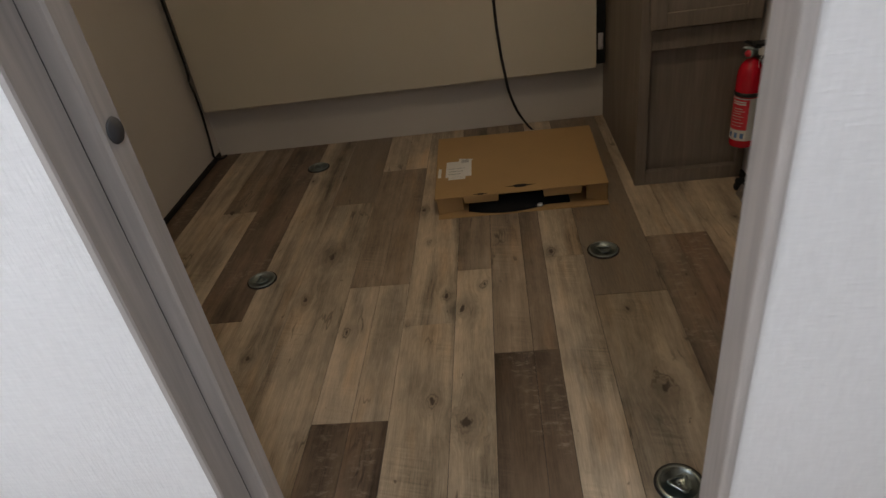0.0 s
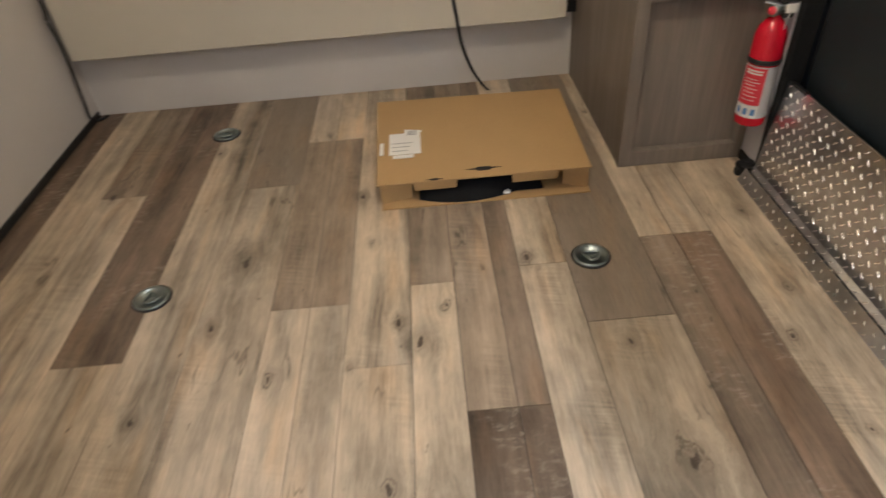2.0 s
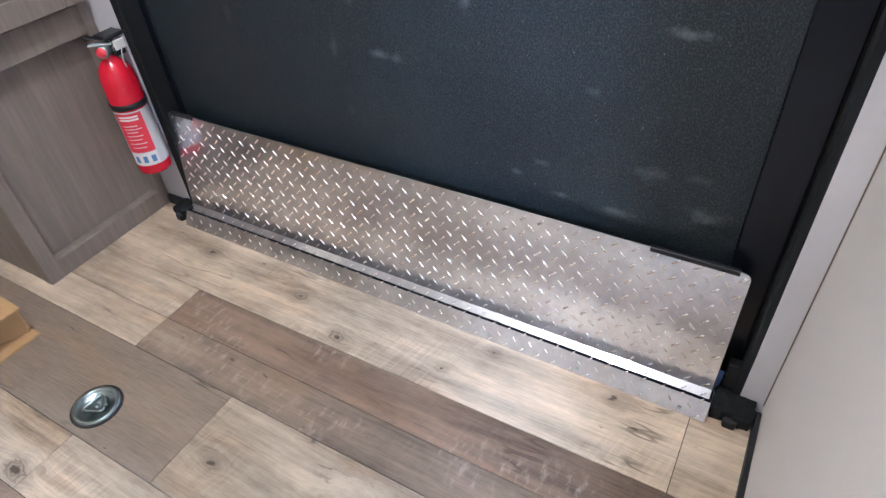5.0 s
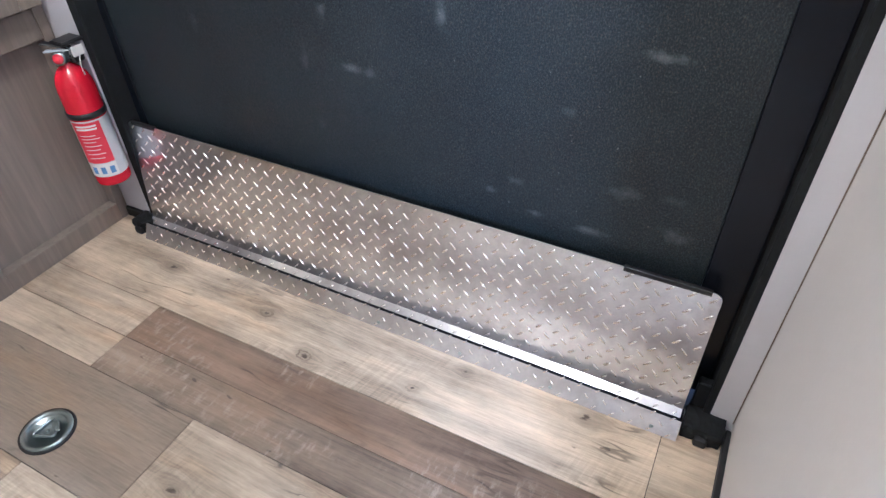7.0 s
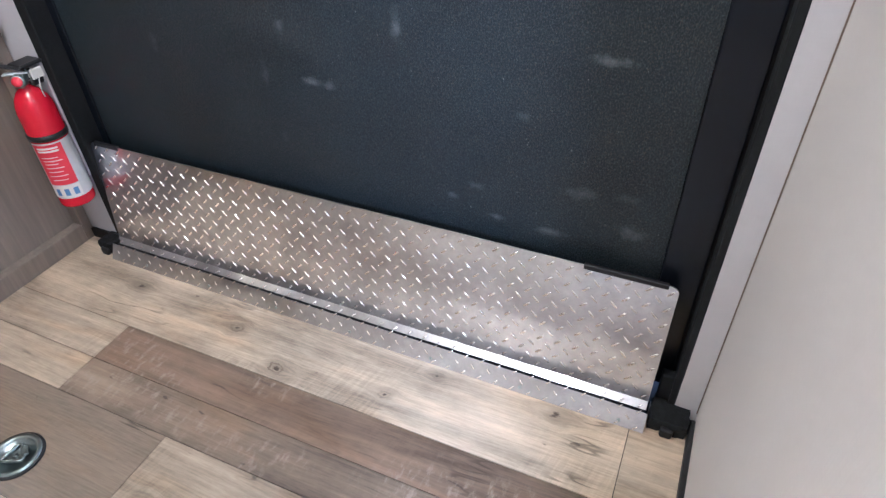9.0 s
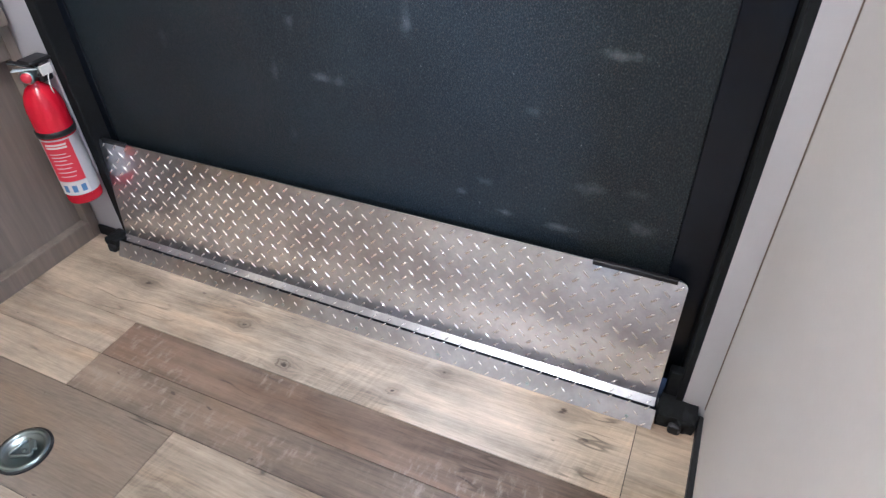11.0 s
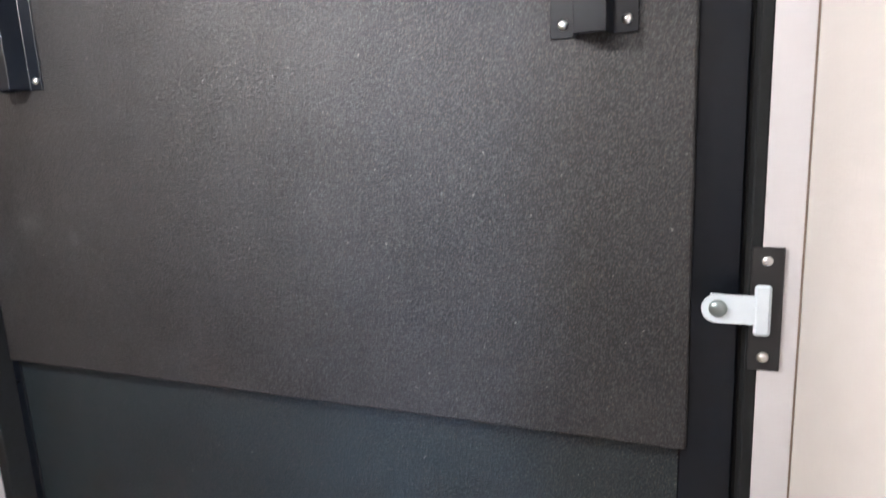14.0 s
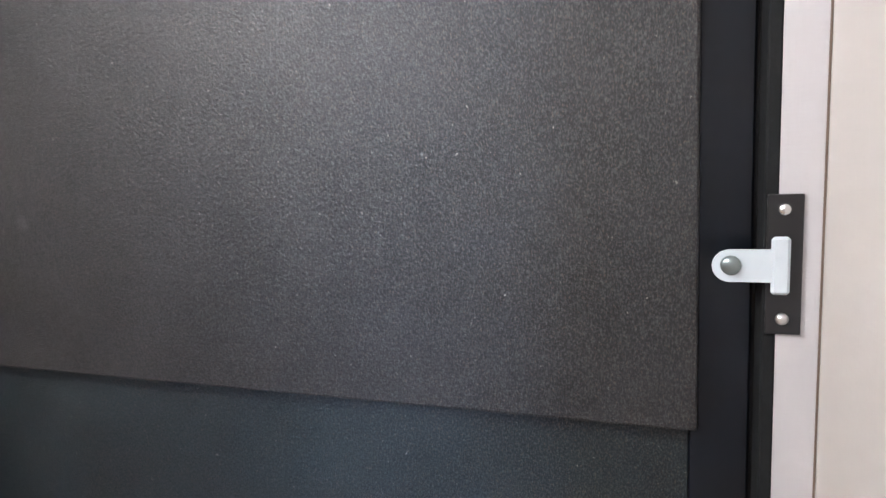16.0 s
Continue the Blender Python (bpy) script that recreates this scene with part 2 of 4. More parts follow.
def door_skin(name, scuffs, tint):
    """Pebbled black coating, its sparkle painted in as pale flecks, and dust rubbed into it."""
    n = Nodes(name)
    p = n.position()
    pebble = n.noise(n.vec("MULTIPLY", p, (270, 270, 180)), 1.0, 3, 0.65)
    fleck = n.noise(n.vec("MULTIPLY", p, (430, 430, 280)), 1.0, 4, 0.7)
    cloud = n.noise(p, 5.0, 4, 0.6)
    c = n.mix(n.ramp(cloud, 0.35, 0.75), rgb(*tint), rgb(*(v * 1.5 for v in tint)))
    c = n.mix(n.ramp(fleck, 0.50, 0.68), c, rgb(*(v * 1.8 for v in tint)))
    smear = n.noise(p, 48.0, 4, 0.65)
    for y, z, a, b, s in scuffs:
        d = n.vec("MULTIPLY", n.vec("SUBTRACT", p, (1.28, y, z)), (0.0, 1.0 / a, 1.0 / b))
        m = n.ramp(n.math("ADD", n.vec("LENGTH", d), n.math("MULTIPLY", smear, 2.2)), 2.1, 0.75)
        c = n.mix(n.math("MULTIPLY", m, s * 0.5), c, rgb(0.30, 0.32, 0.31))
    # glints of the sparkle put into the colour as pale specks
    glint = n.ramp(n.noise(n.vec("MULTIPLY", p, (150, 150, 110)), 1.0, 3, 0.6), 0.70, 0.76)
    c = n.mix(n.math("MULTIPLY", glint, 0.5), c, rgb(0.34, 0.32, 0.29))
    flake = n.ramp(n.noise(n.vec("MULTIPLY", p, (400, 400, 240)), 1.0, 3, 0.65), 0.57, 0.68)
    c = n.mix(n.math("MULTIPLY", flake, 0.38), c, rgb(0.22, 0.18, 0.155))
    n.bump(n.math("ADD", pebble, n.math("MULTIPLY", fleck, 0.8)), 0.9, 0.0015)
    r = n.math("ADD", 0.23, n.math("MULTIPLY", fleck, 0.32))
    return n.done(c, r, n.math("MULTIPLY", flake, 0.85), n.ramp(fleck, 0.40, 0.75, 0.3, 0.9))


def tread_metal():
    n = Nodes("aluminium_tread")
    p = n.position()
    a = n.noise(n.vec("MULTIPLY", p, (60, 8, 60)), 1.0, 4)
    b = n.noise(p, 9.0, 5, 0.65)
    c = n.mix(n.ramp(b, 0.3, 0.75), rgb(0.83, 0.83, 0.85), rgb(0.92, 0.92, 0.94))
    n.bump(a, 0.06, 0.0006)
    # polished face under a fine haze brushed upright
    upright = n.add("ShaderNodeCombineXYZ", {0: 0.1, 1: 0.0, 2: 1.0}).outputs[0]
    haze = n.add("ShaderNodeBsdfPrincipled", {"Base Color": c, "Roughness": 0.40, "Metallic": 1.0, "Anisotropic": 0.9, "Tangent": upright})
    both = n.add("ShaderNodeMixShader", {0: n.ramp(b, 0.3, 0.8, 0.32, 0.50), 1: n.bsdf.outputs[0], 2: haze.outputs[0]})
    n.put(n.tree.nodes["Material Output"].inputs[0], both.outputs[0])
    r = n.math("ADD", 0.085, n.math("MULTIPLY", b, 0.07))
    return n.done(c, r, 1.0)


M = {
    "vinyl": plank_vinyl(),
    "subfloor": plain("subfloor", (0.05, 0.04, 0.033), 0.8),
    "cream": wallpaper("cream_wall_covering", (0.62, 0.59, 0.555), 0.3),
    "panelcream": wallpaper("cream_panel", (0.60, 0.56, 0.465), 0.2, 0.5),
    "white": wallpaper("white_linen_covering", (0.84, 0.84, 0.84), 1.0),
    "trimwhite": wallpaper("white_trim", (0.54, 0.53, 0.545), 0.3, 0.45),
    "ceiling": plain("ceiling_white", (0.78, 0.77, 0.74), 0.7),
    "jamb": wood_grain("grey_wood_jamb", (0.46, 0.425, 0.40), "z", 0.82, 0.5),
    "cabinet": wood_grain("taupe_cabinet_laminate", (0.215, 0.180, 0.148), "z", 0.82, 0.5),
    "blackskin": door_skin("black_door_skin_low", SCUFFS, (0.0086, 0.0134, 0.0160)),
    "blackskin2": door_skin("black_door_skin_high", [(2.45, 1.28, 0.05, 0.03, 0.2), (1.586, 1.333, 0.006, 0.005, 1.2), (2.33, 1.25, 0.02, 0.02, 0.2)], (0.0152, 0.0152, 0.0158)),
    "blackpaint": plain("satin_black_paint", (0.004, 0.0055, 0.009), 0.30, 0.0, 120, 0.2, 0.1, 0.32),
    "rubber": plain("black_rubber", (0.012, 0.012, 0.012), 0.65, 0.0, 90, 0.3, 0.2),
    "rubberdark": plain("grey_rubber", (0.055, 0.056, 0.062), 0.55, 0.0, 90, 0.2, 0.1),
    "foam": plain("black_foam", (0.0075, 0.0085, 0.009), 0.8, 0.0, 110, 0.7, 0.9, 0.3),
    "tread": tread_metal(),
    "lug": plain("worn_tread_lug", (0.90, 0.895, 0.89), 0.17, 1.0, 60, 0.1, 0.03),
    "steel": plain("galvanised_steel", (0.30, 0.35, 0.35), 0.32, 1.0, 40, 0.2, 0.05),
    "zinc": plain("white_zinc", (0.62, 0.69, 0.75), 0.42, 0.1, 60, 0.1, 0.05),
    "screw": plain("bright_screw", (0.80, 0.80, 0.80), 0.28, 1.0, 60, 0.1, 0.05),
    "barmetal": plain("brushed_bar", (0.46, 0.44, 0.44), 0.42, 0.55, 50, 0.15, 0.05),
    "card": plain("brown_cardboard", (0.43, 0.275, 0.118), 0.75, 0.0, 140, 0.12, 0.2),
    "paper": plain("paper_label", (0.78, 0.77, 0.74), 0.6, 0.0, 100, 0.06, 0.05),
    "ink": plain("grey_print", (0.30, 0.30, 0.31), 0.6, 0.0, 100, 0.1, 0.02),
    "hole": plain("dark_cut", (0.012, 0.009, 0.007), 0.9),
    "red": plain("red_enamel", (0.60, 0.006, 0.024), 0.22, 0.0, 30, 0.08, 0.02, 0.6),
    "redlabel": plain("red_label", (0.66, 0.035, 0.06), 0.42, 0.0, 60, 0.1, 0.02),
    "silver": plain("silver_label", (0.60, 0.61, 0.62), 0.40, 0.25, 60, 0.1, 0.02),
    "blueprint": plain("blue_print", (0.12, 0.26, 0.52), 0.5),
    "blackplastic": plain("black_plastic", (0.014, 0.014, 0.015), 0.35),
    "strap": plain("black_webbing", (0.011, 0.011, 0.012), 0.7, 0.0, 300, 0.3, 0.4),
    "seam": plain("brown_seam", (0.16, 0.115, 0.085), 0.8),
    "bagcloth": plain("black_cloth", (0.004, 0.004, 0.0045), 0.8, 0.0, 200, 0.4, 0.5, 0.2),
    "diffuser": None,
}
dn = Nodes("lamp_diffuser")
dn.put(dn.bsdf.inputs["Emission Color"], rgb(1.0, 0.85, 0.65))
dn.put(dn.bsdf.inputs["Emission Strength"], 6.0)
M["diffuser"] = dn.done(rgb(0.8, 0.8, 0.78), 0.4)
gn = Nodes("window_glass")
gn.put(gn.bsdf.inputs["Transmission Weight"], 1.0)
M["glass"] = gn.done(rgb(0.95, 0.97, 0.97), 0.02)


# ---- building helpers ----
def thing(name, at, label="", category="", group="", kind=""):
    ob = new(name)
    ob.empty_display_size = 0.05
    ob.location = at
    return tagged(ob, label, category, group, kind)


def to_mesh(name, bm, material, smooth=False):
    bmesh.ops.recalc_face_normals(bm, faces=bm.faces)
    me = bpy.data.meshes.new(name)
    bm.to_mesh(me)
    bm.free()
    if material is not None:
        me.materials.append(material)
    if smooth:
        for f in me.polygons:
            f.use_smooth = True
    return me


def world_origin(ob):
    v = Vector((0, 0, 0))
    while ob is not None:
        v += ob.location
        ob = ob.parent
    return v


def part(name, bm, material, parent, label="", smooth=False):
    """Links a bmesh, given in world places, as one mesh under a thing or a part."""
    o = world_origin(parent)
    bmesh.ops.translate(bm, verts=bm.verts, vec=-o)
    ob = new(name, to_mesh(name, bm, material, smooth))
    ob.parent = parent
    return tagged(ob, label)


def structure(name, bm, material, label="", smooth=False):
    return tagged(new(name, to_mesh(name, bm, material, smooth)), label, kind="structure")


def box(x0, x1, y0, y1, z0, z1, bevel=0.0, bm=None, segments=1):
    b = bmesh.new()
    g = bmesh.ops.create_cube(b, size=1.0)
    for v in g["verts"]:
        v.co = ((x0 + x1) / 2 + v.co.x * (x1 - x0), (y0 + y1) / 2 + v.co.y * (y1 - y0), (z0 + z1) / 2 + v.co.z * (z1 - z0))
    if bevel:
        bmesh.ops.bevel(b, geom=b.edges[:], offset=bevel, segments=segments, profile=0.5, affect="EDGES")
    return b if bm is None else merge(bm, b)


def merge(bm, other):
    me = bpy.data.meshes.new("tmp")
    other.to_mesh(me)
    other.free()
    bm.from_mesh(me)
    bpy.data.meshes.remove(me)
    return bm


def lathe(profile, at, steps=32, bm=None, a0=0.0, a1=360.0):
    """A surface of revolution about z through at, from (radius, height) pairs."""
    b = bmesh.new()
    full = abs(a1 - a0) >= 359.9
    n = steps if full else steps + 1
    rings = []
    for r, z in profile:
        ring = []
        for i in range(n):
            a = radians(a0 + (a1 - a0) * i / steps)
            ring.append(b.verts.new((at[0] + r * math.cos(a), at[1] + r * math.sin(a), at[2] + z)))
        rings.append(ring)
    for p, q in zip(rings, rings[1:]):
        for i in range(steps):
            j = (i + 1) % n
            b.faces.new((p[i], p[j], q[j], q[i]))
    bmesh.ops.remove_doubles(b, verts=b.verts, dist=1e-6)
    return b if bm is None else merge(bm, b)


def prism(points, depth, m):
    """A flat outline in local x, y given a thickness along local z, placed by m."""
    b = bmesh.new()
    lo = [b.verts.new((x, y, 0)) for x, y in points]
    hi = [b.verts.new((x, y, depth)) for x, y in points]
    b.faces.new(lo[::-1])
    b.faces.new(hi)
    for i in range(len(points)):
        j = (i + 1) % len(points)
        b.faces.new((lo[i], lo[j], hi[j], hi[i]))
    bmesh.ops.transform(b, matrix=m, verts=b.verts)
    return b


def tube(points, radius, sides=8):
    """A round cable through the points."""
    b = bmesh.new()
    pts = [Vector(p) for p in points]
    prev = None
    for i, p in enumerate(pts):
        d = (pts[min(i + 1, len(pts) - 1)] - pts[max(i - 1, 0)]).normalized()
        q = d.to_track_quat("Z", "Y").to_matrix()
        ring = [b.verts.new(p + q @ Vector((radius * math.cos(a), radius * math.sin(a), 0))) for a in [2 * math.pi * k / sides for k in range(sides)]]
        if prev:
            for k in range(sides):
                b.faces.new((prev[k], prev[(k + 1) % sides], ring[(k + 1) % sides], ring[k]))
        else:
            b.faces.new(ring[::-1])
        prev = ring
    b.faces.new(prev)
    return b


def ribbon(points, across, width, thick):
    """A flat strap through the points; across is its width direction."""
    b = bmesh.new()
    pts = [Vector(p) for p in points]
    w = Vector(across).normalized() * (width / 2)
    prev = None
    for i, p in enumerate(pts):
        d = (pts[min(i + 1, len(pts) - 1)] - pts[max(i - 1, 0)]).normalized()
        nrm = d.cross(w).normalized() * (thick / 2)
        ring = [b.verts.new(p + s) for s in (w + nrm, -w + nrm, -w - nrm, w - nrm)]
        if prev:
            for k in range(4):
                b.faces.new((prev[k], prev[(k + 1) % 4], ring[(k + 1) % 4], ring[k]))
        else:
            b.faces.new(ring[::-1])
        prev = ring
    b.faces.new(prev)
    return b


def curve_points(ctrl, n=24):
    """A smooth path through control points."""
    p = [Vector(c) for c in ctrl]
    p = [p[0] * 2 - p[1]] + p + [p[-1] * 2 - p[-2]]
    out = []
    for i in range(1, len(p) - 2):
        for k in range(n):
            t = k / n
            a, b, c, d = p[i - 1:i + 3]
            out.append(0.5 * (2 * b + (c - a) * t + (2 * a - 5 * b + 4 * c - d) * t * t + (3 * b - a - 3 * c + d) * t ** 3))
    return out + [p[-2]]


# ---- the shell of the room ----
XL, XD = -1.068, 1.235          # left wall face, door wall face
YF, YB = 1.135, 3.452           # front wall face in the room, back wall face
YH = 1.062                      # front wall face in the hall
HX0, HX1, HY0 = -1.068, 1.235, -0.90
DX0, DX1 = -0.040, 0.601        # doorway
DH = 1.90
T = 0.05
DY0, DY1, DZ = 1.178, 2.628, 1.875  # ramp door opening

floor = structure("floor", box(HX0 - T, XD + 0.12, HY0 - T, YB + T, -0.05, -0.003), M["subfloor"], "wood-look vinyl plank floor in mixed grey browns")
structure("ceiling", box(HX0 - T, XD + T, HY0 - T, YB + T, CEIL, CEIL + 0.04), M["ceiling"], "plain white ceiling")
WY0, WY1, WZ0, WZ1 = -0.13, 0.53, 0.87, 1.57    # hall window in the side wall
bm = box(XL - T, XL, HY0 - T, WY0, -0.003, CEIL)
box(XL - T, XL, WY0, WY1, -0.003, WZ0, bm=bm)
box(XL - T, XL, WY0, WY1, WZ1, CEIL, bm=bm)
box(XL - T, XL, WY1, YB + T, -0.003, CEIL, bm=bm)
structure("wall_left", bm, M["cream"], "plain cream covered side wall")
structure("wall_back", box(XL, XD, YB, YB + T, -0.003, CEIL), M["cream"], "plain cream back wall")

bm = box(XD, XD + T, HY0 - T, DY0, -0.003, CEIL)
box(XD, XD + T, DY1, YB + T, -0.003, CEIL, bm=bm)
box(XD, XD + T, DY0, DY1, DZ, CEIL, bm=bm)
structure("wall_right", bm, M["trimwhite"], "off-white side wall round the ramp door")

bm = box(XL, DX0, YH + 0.004, YF, -0.003, CEIL)
box(DX1, XD, YH + 0.004, YF, -0.003, CEIL, bm=bm)
box(DX0, DX1, YH + 0.004, YF, DH, CEIL, bm=bm)
structure("wall_front", bm, M["cream"], "cream covered partition wall with a doorway")
bm = box(XL, DX0, YH, YH + 0.004, -0.003, CEIL)
box(DX1, XD, YH, YH + 0.004, -0.003, CEIL, bm=bm)
box(DX0, DX1, YH, YH + 0.004, DH, CEIL, bm=bm)
structure("wall_hall", bm, M["white"], "white linen-textured wall covering beside the doorway")
structure("wall_hall_end", box(XL, XD, HY0 - T, HY0, -0.003, CEIL), M["white"], "white end wall of the hall")
win = thing("window_1", (XL, 0.20, WZ0), "hall window with a white frame", "window", kind="structure")
bm = box(XL - T, XL + 0.008, WY0, WY0 + 0.03, WZ0, WZ1, 0.002)
box(XL - T, XL + 0.008, WY1 - 0.03, WY1, WZ0, WZ1, 0.002, bm)
box(XL - T, XL + 0.008, WY0 + 0.03, WY1 - 0.03, WZ0, WZ0 + 0.03, 0.002, bm)
box(XL - T, XL + 0.008, WY0 + 0.03, WY1 - 0.03, WZ1 - 0.03, WZ1, 0.002, bm)
part("window_frame", bm, M["trimwhite"], win)
pane = part("pane", box(XL - 0.030, XL - 0.025, WY0 + 0.03, WY1 - 0.03, WZ0 + 0.03, WZ1 - 0.03), M["glass"], win)
pane.visible_shadow = False

# door lining: a jamb each side with a raised stop, and a header
lining = thing("door_lining", (0.28, 1.1, 0.0), "grey wood-look door lining with a raised stop strip", "door frame", kind="structure")
part("jamb", box(DX0, DX0 + 0.010, YH - 0.004, 1.108, 0.0, DH, 0.002), M["jamb"], lining)
part("stop_strip", box(DX0, DX0 + 0.030, 1.113, 1.152, 0.0, DH, 0.003), M["jamb"], lining)
part("groove", box(DX0, DX0 + 0.006, 1.108, 1.113, 0.0, DH), M["rubberdark"], lining)
part("jamb", box(DX1 - 0.014, DX1, YH - 0.004, 1.118, 0.0, DH, 0.005, segments=3), M["jamb"], lining)
part("header", box(DX0 + 0.03, DX1 - 0.014, YH - 0.004, 1.150, DH - 0.02, DH, 0.003), M["jamb"], lining)
b = lathe([(0.0, 0.0), (0.0125, 0.0), (0.0135, 0.001), (0.0125, 0.003), (0.0, 0.0035)], (0, 0, 0), 20)
bmesh.ops.transform(b, matrix=Matrix.Translation((DX0 + 0.030, 1.132, 0.979)) @ pose(0, 0, 0, 0, 90, 0), verts=b.verts)
part("bumper", b, M["rubberdark"], lining, "round grey door bumper", True)

# black edge strips where walls meet the floor
structure("baseboard", box(XL, XL + 0.010, YF, YB - 0.02, 0.0, 0.026, 0.002), M["rubber"], "thin black edge strip along the side wall")
structure("baseboard", box(DX1 + 0.03, XD - 0.012, YF, YF + 0.010, 0.0, 0.024, 0.002), M["rubber"], "thin black edge strip along the partition")
structure("baseboard", box(XD - 0.010, XD, DY1 + 0.01, 2.715, 0.0, 0.030, 0.002), M["rubber"], "short black edge strip beside the ramp door")
structure("trim", box(XD - 0.0015, XD - 0.0002, YF + 0.0005, YF + 0.0025, 0.03, CEIL - 0.02), M["seam"], "thin brown seam in the wall corner")

# ---- ramp door ----
door = thing("ramp_door", (1.27, (DY0 + DY1) / 2, 0.0), "black pebbled ramp door, closed, with metal tread flap", "ramp door")
bm = box(XD - 0.001, XD + 0.06, DY0, DY0 + 0.0135, 0.03, DZ, 0.002)
box(XD - 0.001, XD + 0.06, DY1 - 0.030, DY1, 0.03, DZ, 0.002, bm)
box(XD - 0.001, XD + 0.06, DY0 + 0.0135, DY1 - 0.030, 1.836, DZ, 0.002, bm)
part("outer_frame", bm, M["foam"], door, "black outer frame with a dusty seal")
part("seal", box(1.292, 1.30, DY0 + 0.0135, DY0 + 0.0185, 0.03, 1.836), M["rubber"], door)
part("stile", box(1.281, 1.30, DY0 + 0.0185, 1.2630, 0.03, 1.836, 0.002), M["blackpaint"], door)
part("stile", box(1.281, 1.30, 2.5735, DY1 - 0.030, 0.03, 1.836, 0.002), M["blackpaint"], door)
part("lower_skin", box(1.2835, 1.30, 1.2635, 2.572, 0.03, 1.02, 0.0006), M["blackskin"], door, "black textured panel with dusty scuffs")
part("upper_skin", box(1.262, 1.299, 1.2535, 2.5725, 0.988, 1.782, 0.004, segments=2), M["blackskin2"], door, "black textured panel with a grainy sheen")
bar = part("top_bar", box(1.250, 1.295, DY0 + 0.03, 2.572, 1.780, 1.832, 0.003), M["barmetal"], door, "pale metal bar along the top edge")


def screw(at, r, parent, axis="x"):
    b = lathe([(r, 0.0), (r, r * 0.25), (r * 0.8, r * 0.55), (r * 0.4, r * 0.75), (0.0, r * 0.8)], (0, 0, 0), 12)
    bmesh.ops.transform(b, matrix=Matrix.Translation(at) @ pose(0, 0, 0, 0, -90, 0), verts=b.verts)
    return part("screw", b, M["screw"], parent, "", True)


for y in (1.32, 1.62, 1.92, 2.16, 2.36, 2.52):
    screw((1.250, y, 1.806), 0.0045, bar)


def hat_bracket(yc, z0, z1, clip):
    br = thing("hat_bracket", (1.262, yc, z0), "black folded metal bracket screwed to the ramp door", "bracket", "brackets on the ramp door")
    h = 0.0535
    out = [(-h, 0.0), (-0.024, 0.0), (-0.0195, 0.036), (0.0195, 0.036), (0.024, 0.0), (h, 0.0)]
    b = bmesh.new()
    front, back = [], []
    for z in (z0, z1):
        row = [b.verts.new((1.2615 - 0.003 - d, yc + x, z)) for x, d in out]
        row2 = [b.verts.new((1.2615 - max(d - 0.003, 0.0), yc + x * (1.0 if abs(x) > 0.03 else 0.9), z)) for x, d in out]
        front.append(row)
        back.append(row2)
    for i in range(5):
        b.faces.new((front[0][i], front[0][i + 1], front[1][i + 1], front[1][i]))
        b.faces.new((back[0][i + 1], back[0][i], back[1][i], back[1][i + 1]))
        for k in (0, 1):
            b.faces.new((front[k][i + 1], front[k][i], back[k][i], back[k][i + 1]))
    for i in (0, 5):
        b.faces.new((front[0][i], front[1][i], back[1][i], back[0][i]))
    bmesh.ops.recalc_face_normals(b, faces=b.faces)
    bmesh.ops.bevel(b, geom=b.edges[:], offset=0.0008, segments=1, affect="EDGES")
    part("channel", b, M["blackpaint"], br)
    for dy in (-0.040, 0.037):
        screw((1.2585, yc + dy, z0 + 0.016), 0.0065, br)
        screw((1.2585, yc + dy, z1 - 0.016), 0.0065, br)
    if clip:
        part("clip", box(1.205, 1.2225, yc - 0.020, yc + 0.016, z1 - 0.045, z1 - 0.002, 0.002), M["blackplastic"], br, "small black clip")
    return br


hat_bracket(1.3745, 1.527, 1.772, False)
hat_bracket(2.397, 1.524, 1.769, True)


def cam_latch(yc, z, side):
    """side: +1 where the lever points to greater y."""
    la = thing("cam_latch", (XD, yc, z), "white zinc cam latch on a black strike plate", "latch", "latches of the ramp door")
    part("strike_plate", box(XD - 0.004, XD - 0.0012, min(yc - side * 0.022, yc + side * 0.012), max(yc - side * 0.022, yc + side * 0.012), z - 0.075, z + 0.075, 0.0008), M["blackplastic"], la)
    pts = [(0.0, -0.0175), (0.052, -0.0175)]
    pts += [(0.052 + 0.0175 * math.cos(a), 0.0175 * math.sin(a)) for a in [radians(-80 + 20 * k) for k in range(9)]]
    pts += [(0.052, 0.0175), (0.0, 0.0175)]
    m = Matrix(((0, 0, -1, 1.2290), (side, 0, 0, yc - side * 0.004), (0, 1, 0, z), (0, 0, 0, 1)))
    b = prism(pts, 0.004, m)
    part("lever", b, M["zinc"], la)
    y0, y1 = sorted((yc - side * 0.010, yc + side * 0.008))
    part("keeper", box(1.2235, 1.2308, y0, y1, z - 0.031, z + 0.031, 0.003), M["zinc"], la)
    b = lathe([(0.0105, 0.0), (0.0105, 0.003), (0.009, 0.0055), (0.0, 0.006)], (0, 0, 0), 16)
    bmesh.ops.transform(b, matrix=Matrix.Translation((1.2250, yc + side * 0.047, z + 0.001)) @ pose(0, 0, 0, 0, -90, 0), verts=b.verts)
    part("pivot_bolt", b, M["steel"], la, "", True)
    part("spacer", box(1.229, 1.2725, yc + side * 0.047 - 0.007, yc + side * 0.047 + 0.007, z - 0.007, z + 0.007), M["zinc"], la)
    for dz in (-0.058, 0.059):
        screw((XD - 0.004, yc - side * 0.004, z + dz), 0.0066, la)
    return la


cam_latch(1.177, 1.197, 1)
cam_latch(2.630, 1.190, -1)

